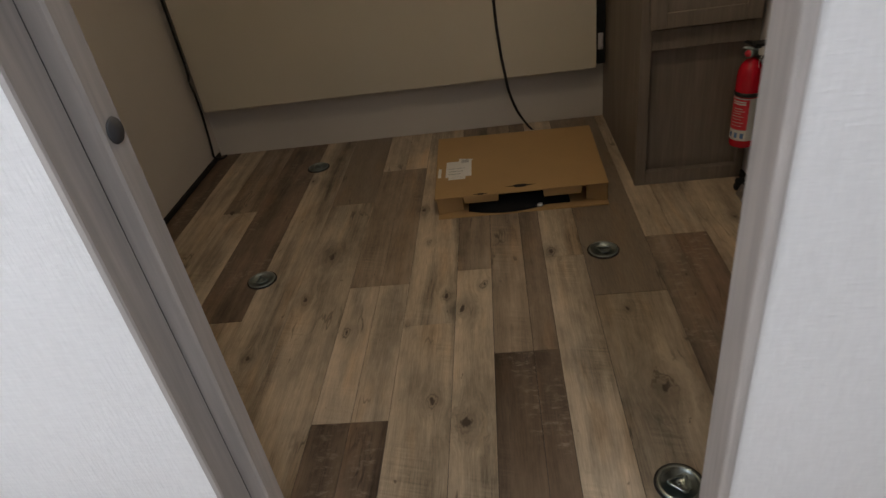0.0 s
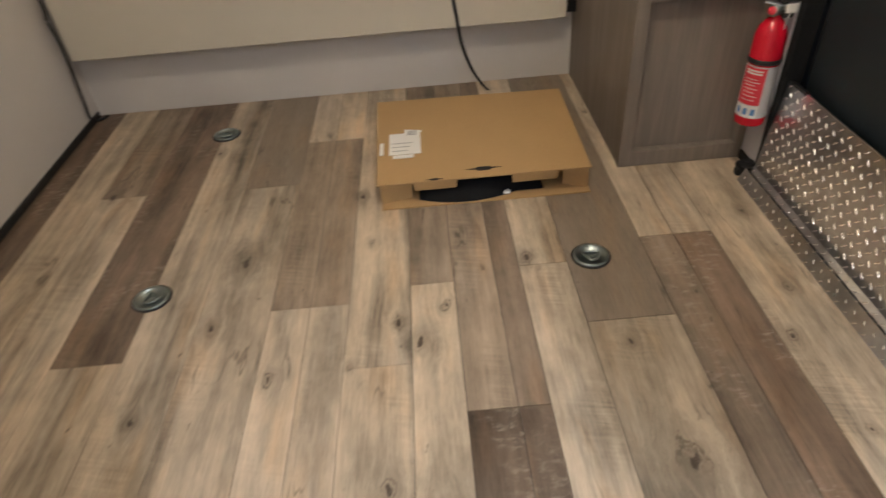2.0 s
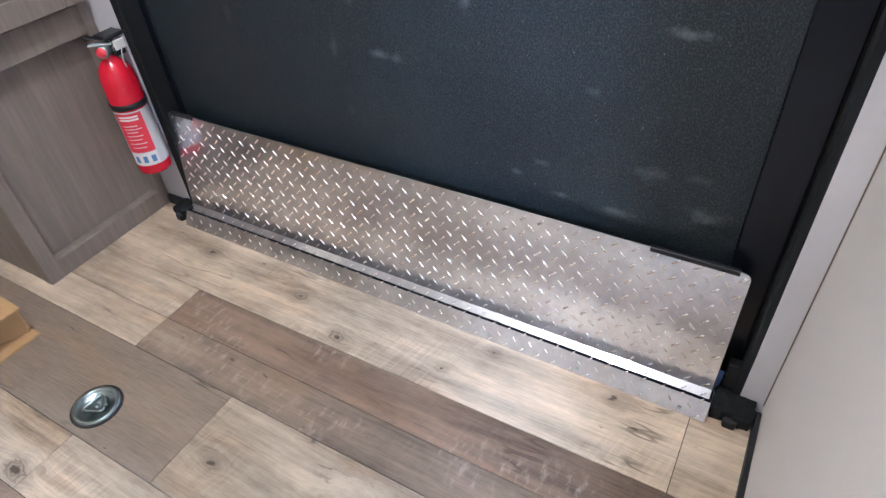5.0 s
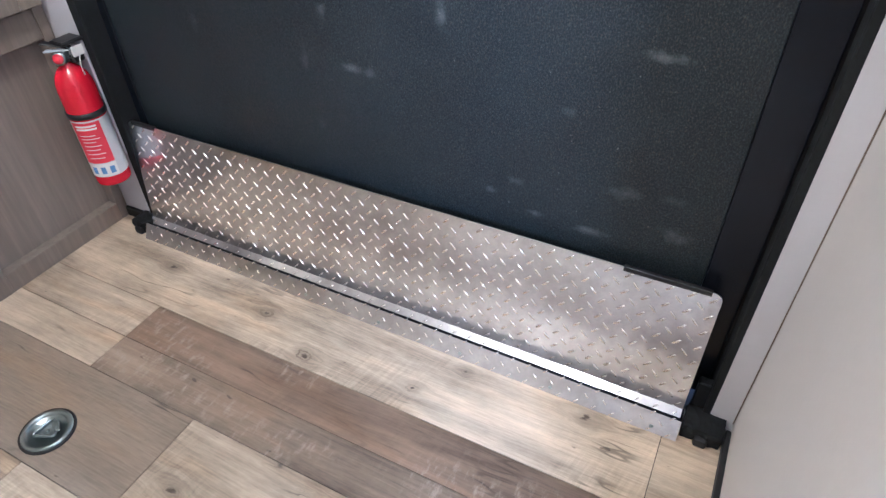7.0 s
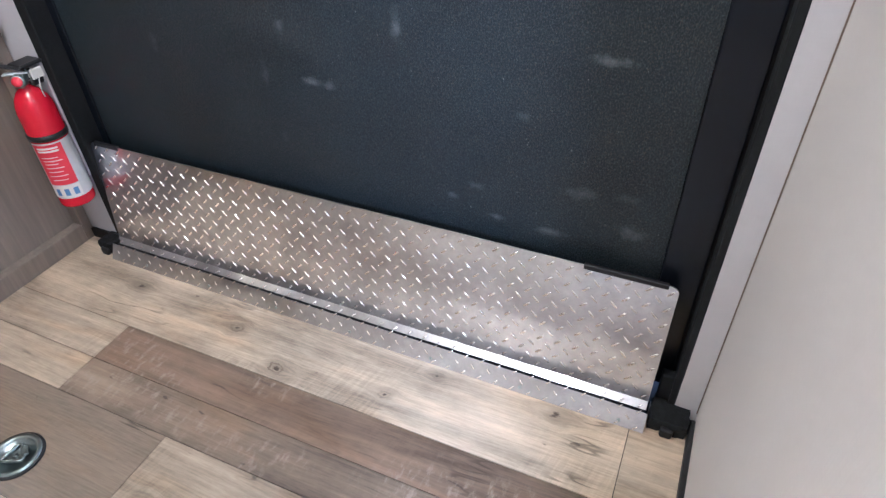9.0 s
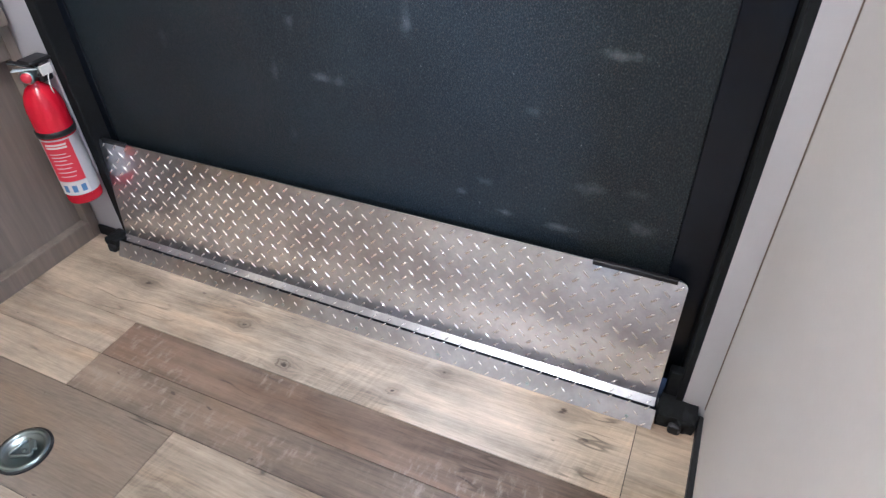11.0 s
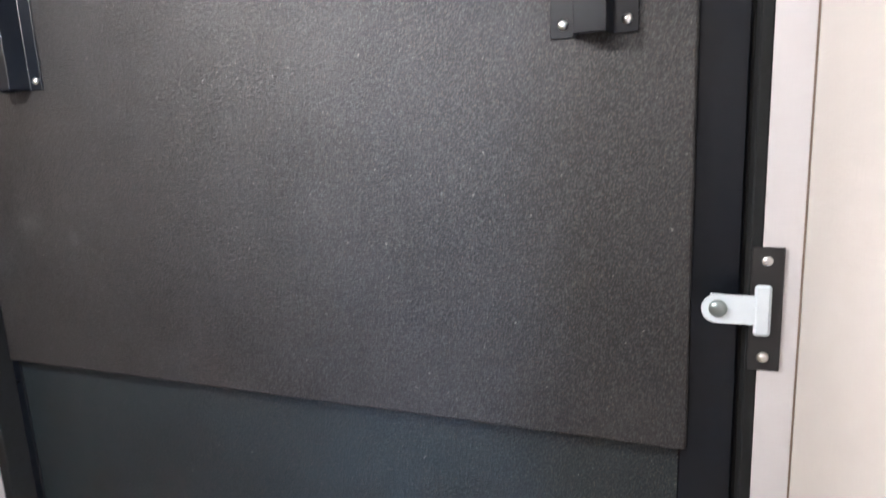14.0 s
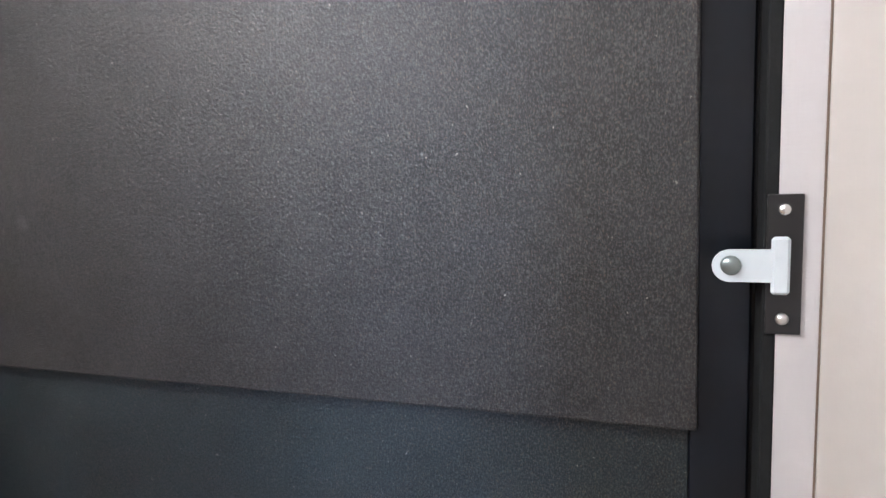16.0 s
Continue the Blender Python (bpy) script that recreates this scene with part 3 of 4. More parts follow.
# ---- tread plate flap and sill ----
flap = thing("tread_flap", (1.22, 1.90, 0.0), "diamond tread aluminium flap folded up against the ramp door", "tread plate")
PY0, PY1 = 1.226, 2.600
PROFILE = [(1.2065, 0.0275), (1.2205, 0.0375), (1.2500, 0.3075)]


def sheet(prof, y0, y1, thick, corner=0.0):
    """A bent sheet along y; corner rounds the two ends of its last edge."""
    b = bmesh.new()
    rows = []
    pts = [(x, z, 0.0) for x, z in prof]
    if corner:
        end, before = Vector(prof[-1]), Vector(prof[-2])
        d = (before - end).normalized()
        pts.pop()
        for k in range(6):
            a = radians(90 * k / 5)
            q = end + d * corner * (1 - math.sin(a))
            pts.append((q.x, q.y, corner * (1 - math.cos(a))))
    for i, (x, z, inset) in enumerate(pts):
        d = (Vector(pts[min(i + 1, len(pts) - 1)][:2]) - Vector(pts[max(i - 1, 0)][:2])).normalized()
        nx, nz = d.y * thick, -d.x * thick
        rows.append([b.verts.new(v) for v in ((x, y0 + inset, z), (x, y1 - inset, z), (x + nx, y0 + inset, z + nz), (x + nx, y1 - inset, z + nz))])
    for p, q in zip(rows, rows[1:]):
        b.faces.new((p[0], p[1], q[1], q[0]))
        b.faces.new((p[3], p[2], q[2], q[3]))
        b.faces.new((p[0], q[0], q[2], p[2]))
        b.faces.new((p[1], p[3], q[3], q[1]))
    for r in (rows[0], rows[-1]):
        b.faces.new((r[0], r[2], r[3], r[1]))
    return b


def lugs(a, b, y0, y1, pitch=0.0355, first=0.014, size=1.0):
    """Raised diamonds over the strip between profile points a and b, in alternating slants."""
    out = bmesh.new()
    av, bv = Vector((a[0], 0, a[1])), Vector((b[0], 0, b[1]))
    up = (bv - av).normalized()
    side = Vector((0, 1, 0))
    nrm = side.cross(up)
    if nrm.x > 0:
        nrm = -nrm
    length = (bv - av).length
    rows = int((length - first * 0.6) / (pitch / 2)) + 1
    L, W, H = 0.0100 * size, 0.0026 * size, 0.0019 * size
    for r in range(rows):
        h = first * 0.6 + r * pitch / 2
        y = y0 + 0.012 + (pitch / 2 if r % 2 else 0.0)
        slant = radians(45 if r % 2 else -45)
        while y < y1 - 0.010:
            c = av + up * h + side * y
            d = (side * math.cos(slant) + up * math.sin(slant))
            e = d.cross(nrm).normalized()
            shape = ((-1, 0), (-0.62, 0.8), (0.0, 1.0), (0.62, 0.8), (1, 0), (0.62, -0.8), (0.0, -1.0), (-0.62, -0.8))
            tiers = [[out.verts.new(c + (d * (L * u) + e * (W * w)) * k + nrm * (H * lift)) for u, w in shape] for k, lift in ((1.0, 0.0), (0.80, 0.62), (0.45, 0.95))]
            for lo, hi in zip(tiers, tiers[1:]):
                for k in range(8):
                    out.faces.new((lo[k], lo[(k + 1) % 8], hi[(k + 1) % 8], hi[k]))
            out.faces.new(tiers[-1])
            y += pitch
    return out


def raw_part(name, bm, material, parent, label="", kind=""):
    o = world_origin(parent)
    bmesh.ops.translate(bm, verts=bm.verts, vec=-o)
    bmesh.ops.recalc_face_normals(bm, faces=bm.faces)
    me = bpy.data.meshes.new(name)
    bm.to_mesh(me)
    bm.free()
    me.materials.append(material)
    for f in me.polygons:
        f.use_smooth = True
    ob = new(name, me)
    ob.parent = parent
    return tagged(ob, label, kind=kind)


part("plate", sheet(PROFILE, PY0, PY1, 0.003, 0.014), M["tread"], flap)
raw_part("tread_pattern", lugs(PROFILE[1], PROFILE[2], PY0, PY1), M["lug"], flap, "raised diamond treads", "stuff")
raw_part("tread_pattern", lugs(PROFILE[0], PROFILE[1], PY0, PY1, first=0.010, size=0.65), M["lug"], flap, "raised diamond treads", "stuff")
part("edge_clip", box(1.2475, 1.2560, PY0 + 0.018, PY0 + 0.165, 0.300, 0.3105, 0.001), M["blackplastic"], flap)
part("edge_clip", box(1.2475, 1.2560, PY1 - 0.090, PY1 - 0.014, 0.300, 0.3105, 0.001), M["blackplastic"], flap)

SILL = [(1.171, 0.0014), (1.1890, 0.0395)]
sill = thing("tread_sill", (1.165, 1.90, 0.0), "aluminium tread sill strip screwed to the floor", "sill")
part("strip", sheet(SILL, PY0 - 0.004, PY1 - 0.010, 0.001), M["tread"], sill)
raw_part("tread_pattern", lugs(SILL[0], SILL[1], PY0, PY1 - 0.015, first=0.010, size=0.65), M["lug"], sill, "raised diamond treads", "stuff")
for k in range(7):
    b = lathe([(0.004, 0.0), (0.0035, 0.0015), (0.0, 0.002)], (0, 0, 0), 8)
    bmesh.ops.transform(b, matrix=Matrix.Translation((1.1758, 1.27 + 0.2 * k, 0.0130)) @ pose(0, 0, 0, 0, -65, 0), verts=b.verts)
    part("screw", b, M["steel"], sill)
part("base_angle", box(1.195, 1.235, PY0 - 0.004, PY1 - 0.010, 0.0005, 0.022), M["blackpaint"], sill)


def corner_block(yc, y0, y1):
    t = thing("seal_block", (1.21, yc, 0.0), "lumpy black rubber seal block at the ramp hinge", "seal", "seal blocks at the ramp door")
    b = box(1.186, 1.262, y0, y1, 0.0, 0.034)
    bmesh.ops.subdivide_edges(b, edges=b.edges[:], cuts=7, use_grid_fill=True)
    mid = Vector((1.224, (y0 + y1) / 2, 0.017))
    for v in b.verts:
        u = Vector(((v.co.x - mid.x) / 0.038, (v.co.y - mid.y) * 2 / (y1 - y0), (v.co.z - mid.z) / 0.017))
        v.co = mid + (v.co - mid) * (1.0 - 0.10 * max(0.0, u.length - 1.0))
    for v in b.verts:
        v.co += Vector((noise.noise(v.co * 60), noise.noise(v.co * 60 + Vector((9, 0, 0))), 0.6 * noise.noise(v.co * 60 + Vector((0, 7, 0))))) * 0.006
        v.co.z = max(v.co.z, 0.0)
    part("block", b, M["foam"], t)
    part("hinge_nub", box(1.176, 1.20, (y0 + y1) / 2 - 0.012, (y0 + y1) / 2 + 0.012, 0.0, 0.022, 0.005, segments=2), M["rubber"], t)
    part("upright_seal", box(1.240, 1.262, y0 + 0.004, y1 - 0.004, 0.034, 0.10, 0.003), M["foam"], t)
    return t


corner_block(1.182, 1.146, 1.219)
corner_block(2.62, 2.594, 2.648)

# ---- cabinet beside the ramp door ----
CX, CY = 0.848, 2.716
cab = thing("tall_cabinet", (1.04, 3.08, 0.0), "tall taupe wood-look cabinet with framed lower panel", "cabinet")
part("body", box(CX, XD - 0.001, CY + 0.030, YB - 0.001, 0.0, 1.90, 0.001), M["cabinet"], cab)
part("stile", box(CX - 0.002, CX + 0.036, CY, CY + 0.030, 0.0, 1.90, 0.0015), M["cabinet"], cab)
part("stile", box(XD - 0.028, XD - 0.002, CY, CY + 0.030, 0.0, 1.90, 0.0015), M["cabinet"], cab)
part("rail", box(CX + 0.036, XD - 0.028, CY + 0.0005, CY + 0.030, 0.0, 0.052, 0.0015), M["cabinet"], cab)
part("rail", box(CX + 0.036, XD - 0.028, CY + 0.0005, CY + 0.030, 0.505, 0.572, 0.0015), M["cabinet"], cab)
cd = part("cabinet_door", box(CX + 0.024, XD - 0.014, CY - 0.018, CY - 0.001, 0.580, 1.10, 0.002), M["cabinet"], cab)
part("door_frame", box(CX + 0.024, CX + 0.074, CY - 0.026, CY - 0.018, 0.580, 1.10, 0.002), M["cabinet"], cd)
part("door_frame", box(XD - 0.064, XD - 0.014, CY - 0.026, CY - 0.018, 0.580, 1.10, 0.002), M["cabinet"], cd)
part("door_frame", box(CX + 0.074, XD - 0.064, CY - 0.026, CY - 0.018, 0.580, 0.630, 0.002), M["cabinet"], cd)
part("door_frame", box(CX + 0.074, XD - 0.064, CY - 0.026, CY - 0.018, 1.05, 1.10, 0.002), M["cabinet"], cd)
part("cabinet_door", box(CX + 0.024, XD - 0.014, CY - 0.018, CY - 0.001, 1.12, 1.86, 0.002), M["cabinet"], cab)

# ---- fold-up bed panel against the back wall ----
PYF = 3.352
bed = thing("bed_panel", (-0.1, 3.40, 0.26), "cream fold-up bed panel against the back wall", "bed panel")
part("panel", box(-1.030, 0.803, PYF, 3.40, 0.262, 1.72, 0.003), M["panelcream"], bed)
part("rear_frame", box(-1.0, 0.78, 3.4005, 3.4500, 0.32, 1.70, 0.002), M["blackpaint"], bed)
hook = thing("panel_hook", (0.826, 3.380, 0.37), "small white plastic hook on the seal beside the bed panel", "hook")
part("plate", box(0.815, 0.836, 3.380, 3.386, 0.335, 0.405, 0.001), M["trimwhite"], hook)
part("arm", box(0.820, 0.830, 3.362, 3.380, 0.350, 0.360, 0.002), M["trimwhite"], hook)
part("tip", box(0.820, 0.830, 3.362, 3.368, 0.360, 0.388, 0.002), M["trimwhite"], hook)
gap = thing("gap_seal", (0.83, 3.40, 0.27), "black rubber seal strip between bed panel and cabinet", "seal strip")
part("strip", box(0.8045, 0.8465, 3.385, 3.400, 0.27, 1.70, 0.002), M["foam"], gap)

strap = thing("hanging_strap", (0.40, 3.35, 0.6), "black webbing strap hanging down the bed panel", "strap")
path = curve_points([(0.375, PYF - 0.004, 1.05), (0.376, PYF - 0.004, 0.60), (0.386, PYF - 0.005, 0.40), (0.398, PYF - 0.008, 0.30),
                     (0.412, PYF - 0.004, 0.20), (0.445, PYF + 0.003, 0.10), (0.485, PYF + 0.006, 0.03), (0.508, PYF + 0.005, 0.003)], 8)
part("webbing", ribbon(path, (1, -0.25, 0), 0.013, 0.0016), M["strap"], strap)
cable = thing("corner_cable", (-1.04, 3.34, 0.6), "black cable hanging in the corner beside the bed panel", "cable")
path = curve_points([(-1.034, 3.338, 1.2), (-1.036, 3.338, 0.75), (-1.034, 3.336, 0.48), (-1.043, 3.338, 0.42), (-1.036, 3.336, 0.36), (-1.036, 3.338, 0.28),
                     (-1.042, 3.340, 0.18), (-1.051, 3.345, 0.09), (-1.056, 3.350, 0.035), (-1.045, 3.395, 0.006), (-1.030, 3.430, 0.006)], 8)
part("cord", tube(path, 0.0055), M["strap"], cable, "", True)

# ---- fire extinguisher ----
EX, EY, EZ, ER = 1.186, 2.638, 0.170, 0.0405
ext = thing("fire_extinguisher", (EX, EY, EZ), "red fire extinguisher hung on the wall beside the ramp door", "fire extinguisher")
part("cylinder", lathe([(0.0, 0.004), (ER - 0.006, 0.0), (ER - 0.001, 0.003), (ER, 0.010), (ER, 0.262), (ER - 0.002, 0.278), (ER - 0.007, 0.294),
                        (ER - 0.016, 0.309), (0.015, 0.318), (0.013, 0.322), (0.013, 0.330), (0.0, 0.330)], (EX, EY, EZ), 36), M["red"], ext, "", True)
part("label_wrap", lathe([(ER + 0.0006, 0.030), (ER + 0.0006, 0.190)], (EX, EY, EZ), 30, a0=-200, a1=-20), M["silver"], ext, "silver and white label", True)
lab = part("red_label", lathe([(ER + 0.0012, 0.072), (ER + 0.0012, 0.186)], (EX, EY, EZ), 16, a0=-190, a1=-98), M["redlabel"], ext, "red label with white lines of print", True)
for k, (z, a0, a1) in enumerate([(0.174, -176, -112), (0.166, -176, -112), (0.150, -172, -124), (0.141, -172, -114), (0.132, -170, -130), (0.121, -172, -118), (0.110, -170, -126), (0.098, -172, -116), (0.086, -168, -122)]):
    part("print_line", lathe([(ER + 0.0018, z), (ER + 0.0018, z + (0.005 if k < 2 else 0.0022))], (EX, EY, EZ), 8, a0=a0, a1=a1), M["paper"], lab, "", True)
strip = part("white_label", lathe([(ER + 0.0012, 0.032), (ER + 0.0012, 0.070)], (EX, EY, EZ), 16, a0=-190, a1=-98), M["paper"], ext, "white label with blue pictograms", True)
for a in (-178, -150, -122):
    part("pictogram", lathe([(ER + 0.0018, 0.040), (ER + 0.0018, 0.060)], (EX, EY, EZ), 5, a0=a, a1=a + 15), M["blueprint"], strip, "", True)
part("band", lathe([(ER + 0.0005, 0.194), (ER + 0.003, 0.195), (ER + 0.003, 0.208), (ER + 0.0005, 0.209)], (EX, EY, EZ), 36), M["blackplastic"], ext, "black retaining band", True)
part("band_buckle", box(EX + ER - 0.006, EX + ER + 0.006, EY - 0.014, EY + 0.010, EZ + 0.192, EZ + 0.212, 0.002), M["blackplastic"], ext)
part("valve", lathe([(0.0, 0.328), (0.014, 0.328), (0.014, 0.350), (0.010, 0.354), (0.0, 0.354)], (EX, EY, EZ), 20), M["steel"], ext, "", True)
b = lathe([(0.0, 0.0), (0.015, 0.0), (0.016, 0.003), (0.015, 0.010), (0.011, 0.012), (0.0, 0.012)], (0, 0, 0), 22)
bmesh.ops.transform(b, matrix=Matrix.Translation((EX - 0.012, EY - 0.008, EZ + 0.340)) @ pose(0, 0, 0, 75, 0, -55), verts=b.verts)
gauge = part("gauge", b, M["steel"], ext, "round pressure gauge", True)
b = lathe([(0.0, 0.0), (0.0115, 0.0), (0.0110, 0.0016), (0.0, 0.0020)], (0, 0, 0), 20)
bmesh.ops.transform(b, matrix=Matrix.Translation((EX - 0.012, EY - 0.008, EZ + 0.340)) @ pose(0, 0, 0, 75, 0, -55) @ Matrix.Translation((0, 0, 0.0121)), verts=b.verts)
part("gauge_face", b, M["redlabel"], gauge, "red and white gauge face", True)
part("safety_tag", box(EX + 0.006, EX + 0.034, EY - 0.030, EY - 0.026, EZ + 0.338, EZ + 0.362, 0.0015), M["paper"], ext, "white plastic safety tag")
b = tube(curve_points([(EX + 0.020, EY - 0.031, EZ + 0.342), (EX + 0.010, EY - 0.040, EZ + 0.335), (EX + 0.004, EY - 0.044, EZ + 0.318), (EX + 0.006, EY - 0.043, EZ + 0.300)], 6), 0.0013, 6)
part("tag_tie", b, M["paper"], ext, "thin white plastic tie", True)
part("top_bracket", box(EX - 0.006, XD - 0.001, EY - 0.022, EY + 0.022, EZ + 0.364, EZ + 0.374, 0.003), M["blackplastic"], ext, "black hanging bracket")
m = pose(EX, EY, EZ + 0.352, 0, 0, 120)
b = box(-0.022, 0.036, -0.008, 0.008, 0.000, 0.004, 0.0015)
bmesh.ops.transform(b, matrix=m @ pose(0, 0, 0, 0, 4, 0), verts=b.verts)
part("carry_handle", b, M["zinc"], ext)
b = box(-0.020, 0.040, -0.009, 0.009, 0.010, 0.014, 0.0015)
bmesh.ops.transform(b, matrix=m @ pose(0, 0, 0, 0, -12, 0), verts=b.verts)
part("squeeze_lever", b, M["blackplastic"], ext)
b = tube([Vector((EX + 0.004, EY - 0.016, EZ + 0.350)) + Vector((0.0, 0.010 * math.cos(a), 0.014 * math.sin(a))) for a in [math.pi * 2 * k / 14 for k in range(15)]], 0.0012, 6)
part("pull_pin_ring", b, M["steel"], ext, "", True)
part("nozzle", box(EX + 0.004, EX + 0.034, EY - 0.026, EY - 0.008, EZ + 0.322, EZ + 0.340, 0.004), M["blackplastic"], ext)
hang = part("wall_bracket", box(XD - 0.007, XD - 0.0005, EY - 0.016, EY + 0.018, EZ + 0.05, EZ + 0.37, 0.002), M["trimwhite"], ext, "white plastic wall bracket")
part("bracket_hook", box(XD - 0.035, XD - 0.007, EY - 0.012, EY + 0.012, EZ + 0.342, EZ + 0.350, 0.002), M["trimwhite"], hang)

ext.scale = (1.0, 1.0, 0.935)

# ---- cardboard box ----
cb = thing("cardboard_box", (0.41, 2.87, 0.0), "flat brown cardboard box lying with its front side open", "cardboard box")
bx0, bx1, by0, by1 = 0.100, 0.732, 2.600, 3.140
part("base_sheet", box(bx0 + 0.002, bx1 - 0.002, by0 - 0.006, by1 - 0.004, 0.0006, 0.005), M["card"], cb)


def board(corners, thick):
    """A sheet of board from four corners in order, thickened along its normal."""
    b = bmesh.new()
    c = [Vector(p) for p in corners]
    n = (c[1] - c[0]).cross(c[3] - c[0]).normalized() * thick
    lo = [b.verts.new(p) for p in c]
    hi = [b.verts.new(p + n) for p in c]
    b.faces.new(lo[::-1])
    b.faces.new(hi)
    for i in range(4):
        j = (i + 1) % 4
        b.faces.new((lo[i], lo[j], hi[j], hi[i]))
    return b


zt = 0.083
lid = part("lid", board([(bx0 - 0.004, by0 + 0.008, zt - 0.006), (bx1 - 0.004, by0 - 0.002, zt + 0.002), (bx1 + 0.006, by1 - 0.012, zt + 0.004), (bx0 - 0.016, by1 + 0.010, zt + 0.002)], 0.0045), M["card"], cb)
part("side_wall", box(bx0, bx0 + 0.005, by0 + 0.03, by1 - 0.01, 0.005, zt - 0.008), M["card"], cb)
part("side_wall", box(bx1 - 0.006, bx1 - 0.001, by0 + 0.03, by1 - 0.018, 0.005, zt - 0.002), M["card"], cb)
part("back_wall", box(bx0 + 0.006, bx1 - 0.008, by1 - 0.02, by1 - 0.015, 0.005, zt - 0.006), M["card"], cb)
part("front_flap", board([(bx0 + 0.004, by0 + 0.024, 0.0055), (bx0 + 0.095, by0 + 0.050, 0.0055), (bx0 + 0.095, by0 + 0.050, zt - 0.009), (bx0 + 0.004, by0 + 0.024, zt - 0.009)], 0.004), M["card"], cb)
part("front_flap", board([(bx1 - 0.075, by0 + 0.050, 0.0055), (bx1 - 0.008, by0 + 0.022, 0.0055), (bx1 - 0.008, by0 + 0.022, zt - 0.003), (bx1 - 0.075, by0 + 0.050, zt - 0.003)], 0.004), M["card"], cb)


def tab(x0, x1):
    return part("lid_tab", board([(x0, by0 + 0.012, zt - 0.034), (x1, by0 + 0.010, zt - 0.032), (x1 + 0.003, by0 + 0.004, zt - 0.003), (x0 - 0.003, by0 + 0.006, zt - 0.005)], -0.004), M["card"], cb)


def lozenge(xc, yc, z, w, d, parent, name):
    """A slot cut with pointed ends, as a dark inset."""
    pts = [(-w, 0), (-w * 0.45, -d * 0.35), (-w * 0.3, -d), (w * 0.3, -d), (w * 0.45, -d * 0.35), (w, 0), (w * 0.45, d * 0.35), (w * 0.3, d * 0.8), (-w * 0.3, d * 0.8), (-w * 0.45, d * 0.35)]
    return part(name, prism(pts, 0.0008, pose(xc, yc, z)), M["hole"], parent)


tab(0.205, 0.330)
tab(0.498, 0.632)
lozenge(0.415, 2.645, zt + 0.0035, 0.055, 0.012, lid, "handle_slot")
lozenge(0.266, 2.612, zt + 0.0010, 0.028, 0.006, lid, "slot")
lozenge(0.565, 2.609, zt + 0.0033, 0.028, 0.006, lid, "slot")
lb = part("shipping_label", box(0.130, 0.232, 2.770, 2.905, zt + 0.0015, zt + 0.0036), M["paper"], lid, "white shipping label")
part("corner_label", box(0.180, 0.236, 2.905, 2.948, zt + 0.0012, zt + 0.0036), M["paper"], lid, "small white printed label")
part("side_label", box(0.100, 0.112, 2.775, 2.850, zt + 0.0002, zt + 0.0030), M["paper"], lid, "narrow white label")
part("lower_label", box(0.142, 0.208, 2.748, 2.765, zt + 0.0010, zt + 0.0036), M["paper"], lid)
for k in range(4):
    part("print_line", box(0.190, 0.220, 2.890 + 0.008 * k, 2.8935 + 0.008 * k, zt + 0.0036, zt + 0.0041), M["ink"], lb)
for k in range(3):
    part("print_line", box(0.140, 0.19 + 0.008 * k, 2.79 + 0.024 * k, 2.793 + 0.024 * k, zt + 0.0036, zt + 0.0041), M["ink"], lb)

coil = thing("black_bag", (0.42, 2.85, 0.005), "black cloth bag packed inside the open cardboard box", "bag")
b = bmesh.new()
bmesh.ops.create_grid(b, x_segments=28, y_segments=20, size=0.5)
for v in b.verts:
    u, w = v.co.x * 2, v.co.y * 2
    h = max(0.0, 1 - abs(u) ** 6) * max(0.0, 1 - abs(w) ** 6)
    v.co = Vector((0.405 + 0.19 * u, 2.86 + 0.23 * w - 0.035 * max(0.0, 1 - ((u + 0.25) / 0.8) ** 2), 0.006 + h * (0.058 + 0.012 * noise.noise(Vector((u * 3, w * 3, 0))))))
part("cloth", b, M["bagcloth"], coil, "", True)
part("tie", box(0.470, 0.492, 2.612, 2.632, 0.0055, 0.016, 0.004), M["silver"], coil, "clear plastic tie")

# ---- floor tie-down rings ----
def tie_down(x, y, turn):
    td = thing("tie_down_ring", (x, y, 0.0), "round galvanised tie-down recessed in the floor", "tie-down", "tie-downs in the floor")
    part("gasket", lathe([(0.0475, 0.0), (0.0515, 0.0), (0.0515, 0.003), (0.0490, 0.0045), (0.043, 0.0045)], (x, y, 0.0003), 36), M["rubber"], td, "black rubber gasket", True)
    part("dish", lathe([(0.0470, 0.0035), (0.0465, 0.0062), (0.0430, 0.0078), (0.0385, 0.0074), (0.0365, 0.0050), (0.0350, 0.0018), (0.0, 0.0012)], (x, y, 0.0003), 40), M["steel"], td, "", True)
    m = pose(x, y, 0.0, 0, 0, turn)
    tri = [(0.027 * math.cos(a), 0.027 * math.sin(a)) for a in (radians(90), radians(210), radians(330))]
    rim = []
    for i in range(3):
        p, q = Vector(tri[i]), Vector(tri[(i + 1) % 3])
        for k in range(6):
            v = p.lerp(q, 0.12 + 0.76 * k / 5)
            rim.append((v.x, v.y, 0.0058))
    ringpts = [m @ Vector(p) for p in rim + rim[:1]]
    part("d_ring", tube(ringpts, 0.0032, 8), M["steel"], td, "", True)
    b = box(-0.012, 0.012, -0.022, -0.010, 0.0015, 0.0085, 0.002)
    bmesh.ops.transform(b, matrix=m, verts=b.verts)
    part("ring_clamp", b, M["steel"], td)
    b = lathe([(0.0045, 0.0014), (0.004, 0.004), (0.0, 0.0048)], (x, y, 0.0), 10)
    part("centre_bolt", b, M["steel"], td, "", True)
    return td


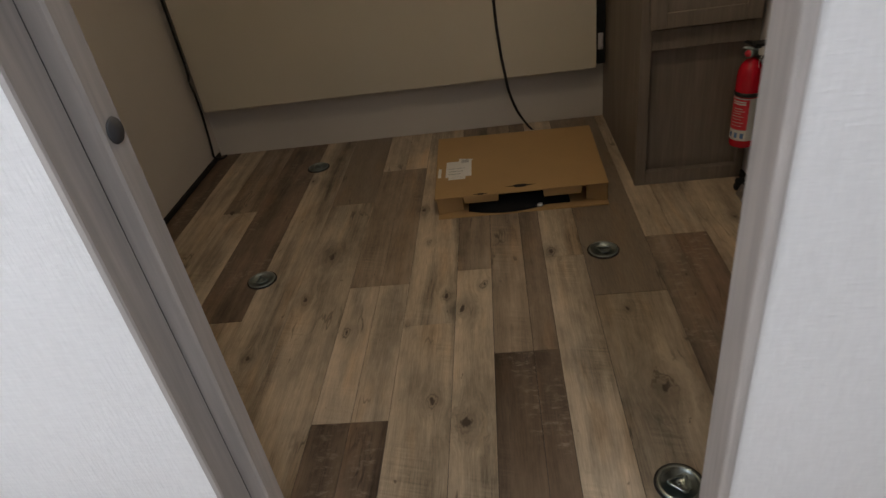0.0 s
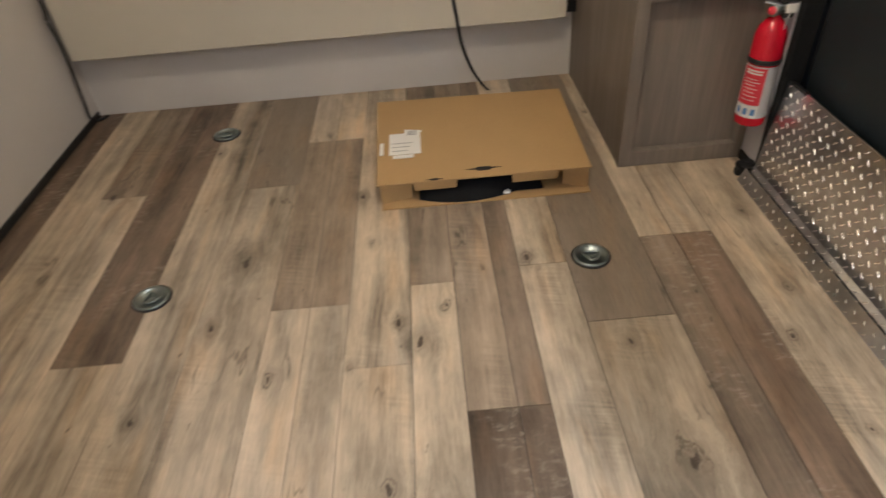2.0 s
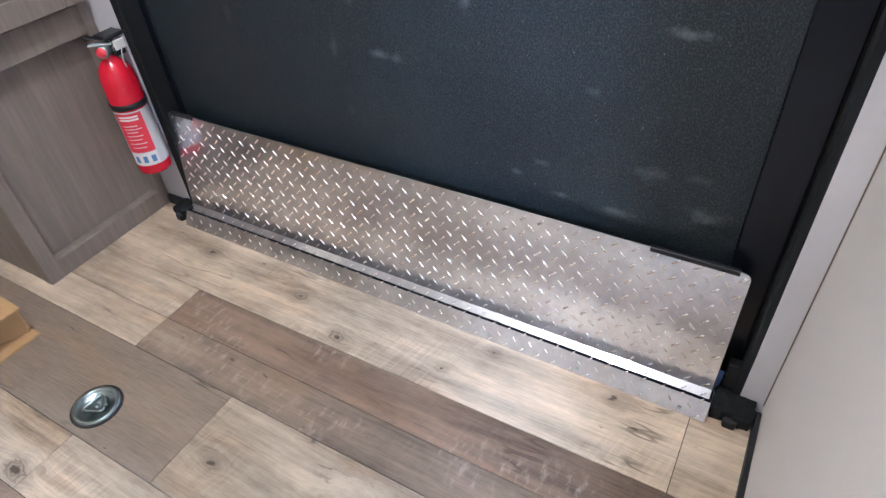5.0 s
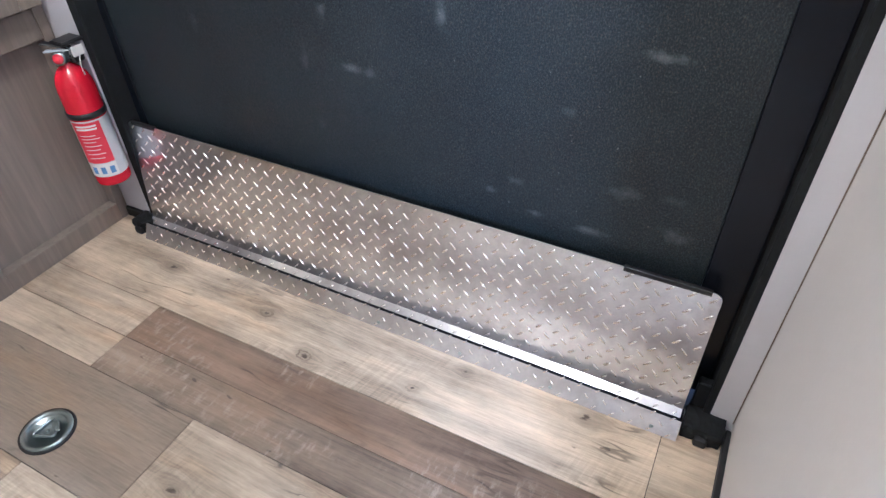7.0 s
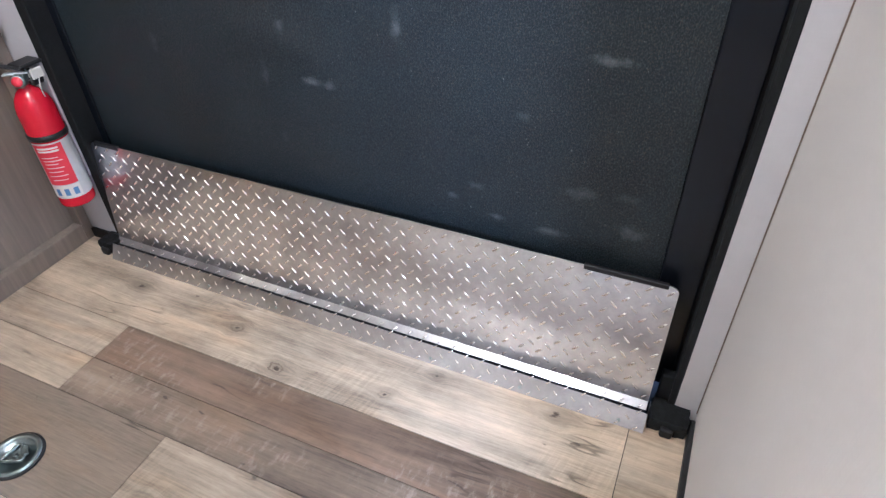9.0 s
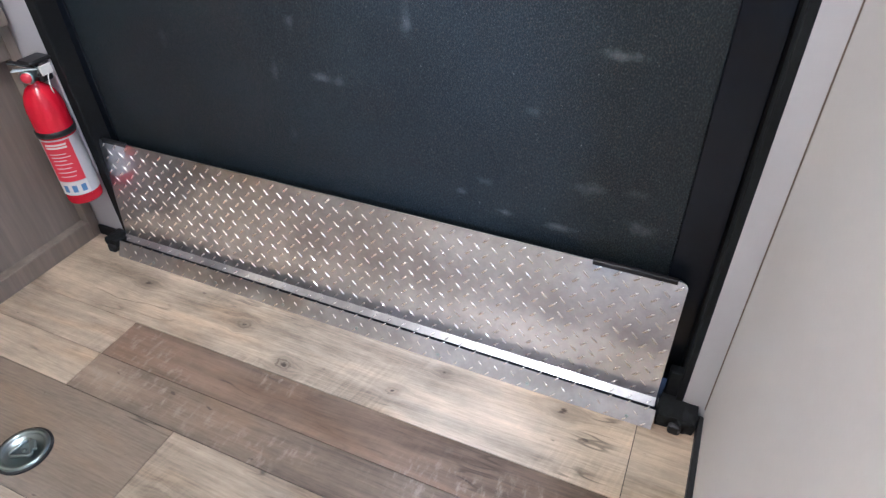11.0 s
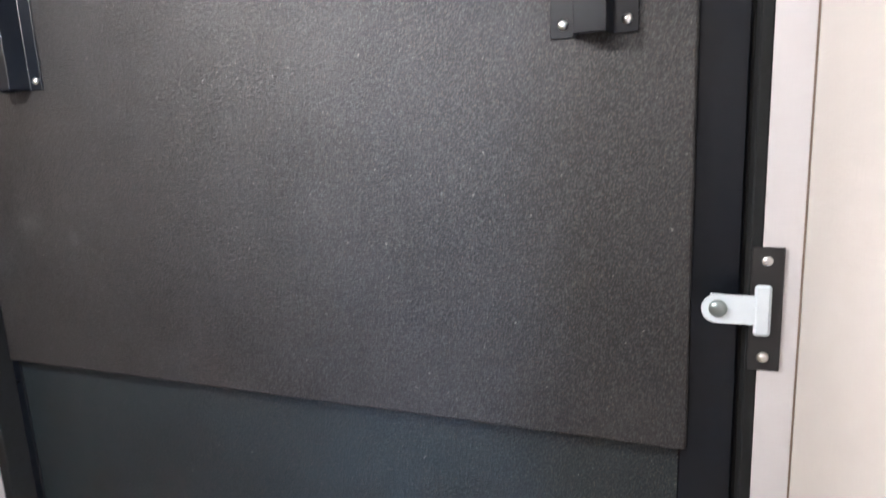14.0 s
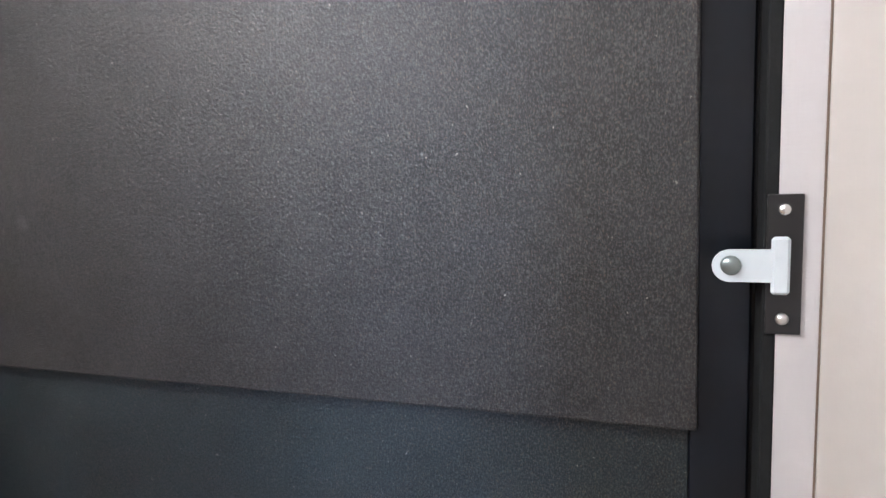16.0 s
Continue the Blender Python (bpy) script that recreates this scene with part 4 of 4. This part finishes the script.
first = tie_down(-0.499, 2.286, 20)
for x, y, a in ((0.660, 2.300, 35), (-0.493, 3.175, 10), (0.668, 1.412, 60)):
    copy_thing(first, pose(x, y, 0.0, 0, 0, a))

# ---- ceiling lamps ----
def ceiling_lamp(x, y):
    cl = thing("ceiling_lamp", (x, y, CEIL), "round white ceiling lamp, unseen, switched on", "ceiling lamp")
    part("rim", lathe([(0.105, 0.0), (0.105, -0.012), (0.095, -0.020), (0.085, -0.018), (0.085, -0.010)], (x, y, CEIL), 36), M["trimwhite"], cl, "", True)
    part("diffuser", lathe([(0.085, -0.012), (0.06, -0.017), (0.0, -0.019)], (x, y, CEIL), 36), M["diffuser"], cl, "", True)


ceiling_lamp(LAMP[0], LAMP[1])
# unseen lamp body added over the room's fill light
ceiling_lamp(FILL_LAMP[0], FILL_LAMP[1])
# unseen lamp body added over the fill in the hall
ceiling_lamp(0.60, 0.05)

# ---- planks of the floor ----
LIGHT, TAN, MID, DARK, PLUM, GREY = (0.415, 0.340, 0.250), (0.450, 0.365, 0.262), (0.265, 0.205, 0.145), (0.140, 0.098, 0.066), (0.190, 0.138, 0.097), (0.228, 0.181, 0.133)
# left edge, right edge, then (tone, far end) from the hall to the back wall
COLUMNS = [
    (XL, -0.962, [(MID, 0.4), (PLUM, 2.335), (DARK, YB)]),
    (-0.962, -0.825, [(MID, 1.0), (TAN, YB)]),
    (-0.825, -0.676, [(LIGHT, 1.2), (LIGHT, 2.80), (MID, YB)]),
    (-0.676, -0.503, [(DARK, 0.6), (LIGHT, 2.068), (PLUM, YB)]),
    (-0.503, -0.352, [(LIGHT, 0.9), (LIGHT, YB)]),
    (-0.352, -0.173, [(MID, 0.8), (LIGHT, 2.785), (GREY, YB)]),
    (-0.173, -0.072, [(PLUM, 1.628), (LIGHT, 2.20), (MID, 3.060), (LIGHT, YB)]),
    (-0.072, 0.025, [(PLUM, 1.628), (LIGHT, 2.20), (MID, 3.060), (TAN, YB)]),
    (0.025, 0.181, [(TAN, 0.7), (TAN, 1.987), (TAN, YB)]),
    (0.181, 0.293, [(DARK, 0.9), (TAN, 2.250), (MID, YB)]),
    (0.293, 0.400, [(PLUM, 0.6), (DARK, 1.845), (MID, YB)]),
    (0.400, 0.468, [(PLUM, 0.6), (DARK, 1.845), ((0.225, 0.170, 0.120), YB)]),
    (0.468, 0.595, [(LIGHT, 1.05), (LIGHT, 2.288), (TAN, YB)]),
    (0.595, 0.807, [(DARK, 1.0), ((0.335, 0.272, 0.198), 2.067), (GREY, YB)]),
    (0.807, 0.901, [(LIGHT, 1.05), ((0.205, 0.155, 0.110), 2.363), (LIGHT, YB)]),
    (0.901, 1.004, [(LIGHT, 1.05), ((0.162, 0.113, 0.077), 2.363), (LIGHT, YB)]),
    (1.004, XD + 0.02, [(TAN, 1.247), (TAN, YB)]),
]
rng = random.Random(4)
for x0, x1, runs in COLUMNS:
    y = HY0
    for tone, y1 in runs:
        g = 0.0008
        me = to_mesh("plank", box(x0 + g, x1 - g, y + g, y1 - g, -0.003, 0.0), M["vinyl"])
        ob = new("plank", me)
        ob.parent = floor
        k = rng.uniform(0.94, 1.06)
        ob.color = (tone[0] * k, tone[1] * k, tone[2] * k, 0.3 if tone is GREY else 1.0)
        y = y1
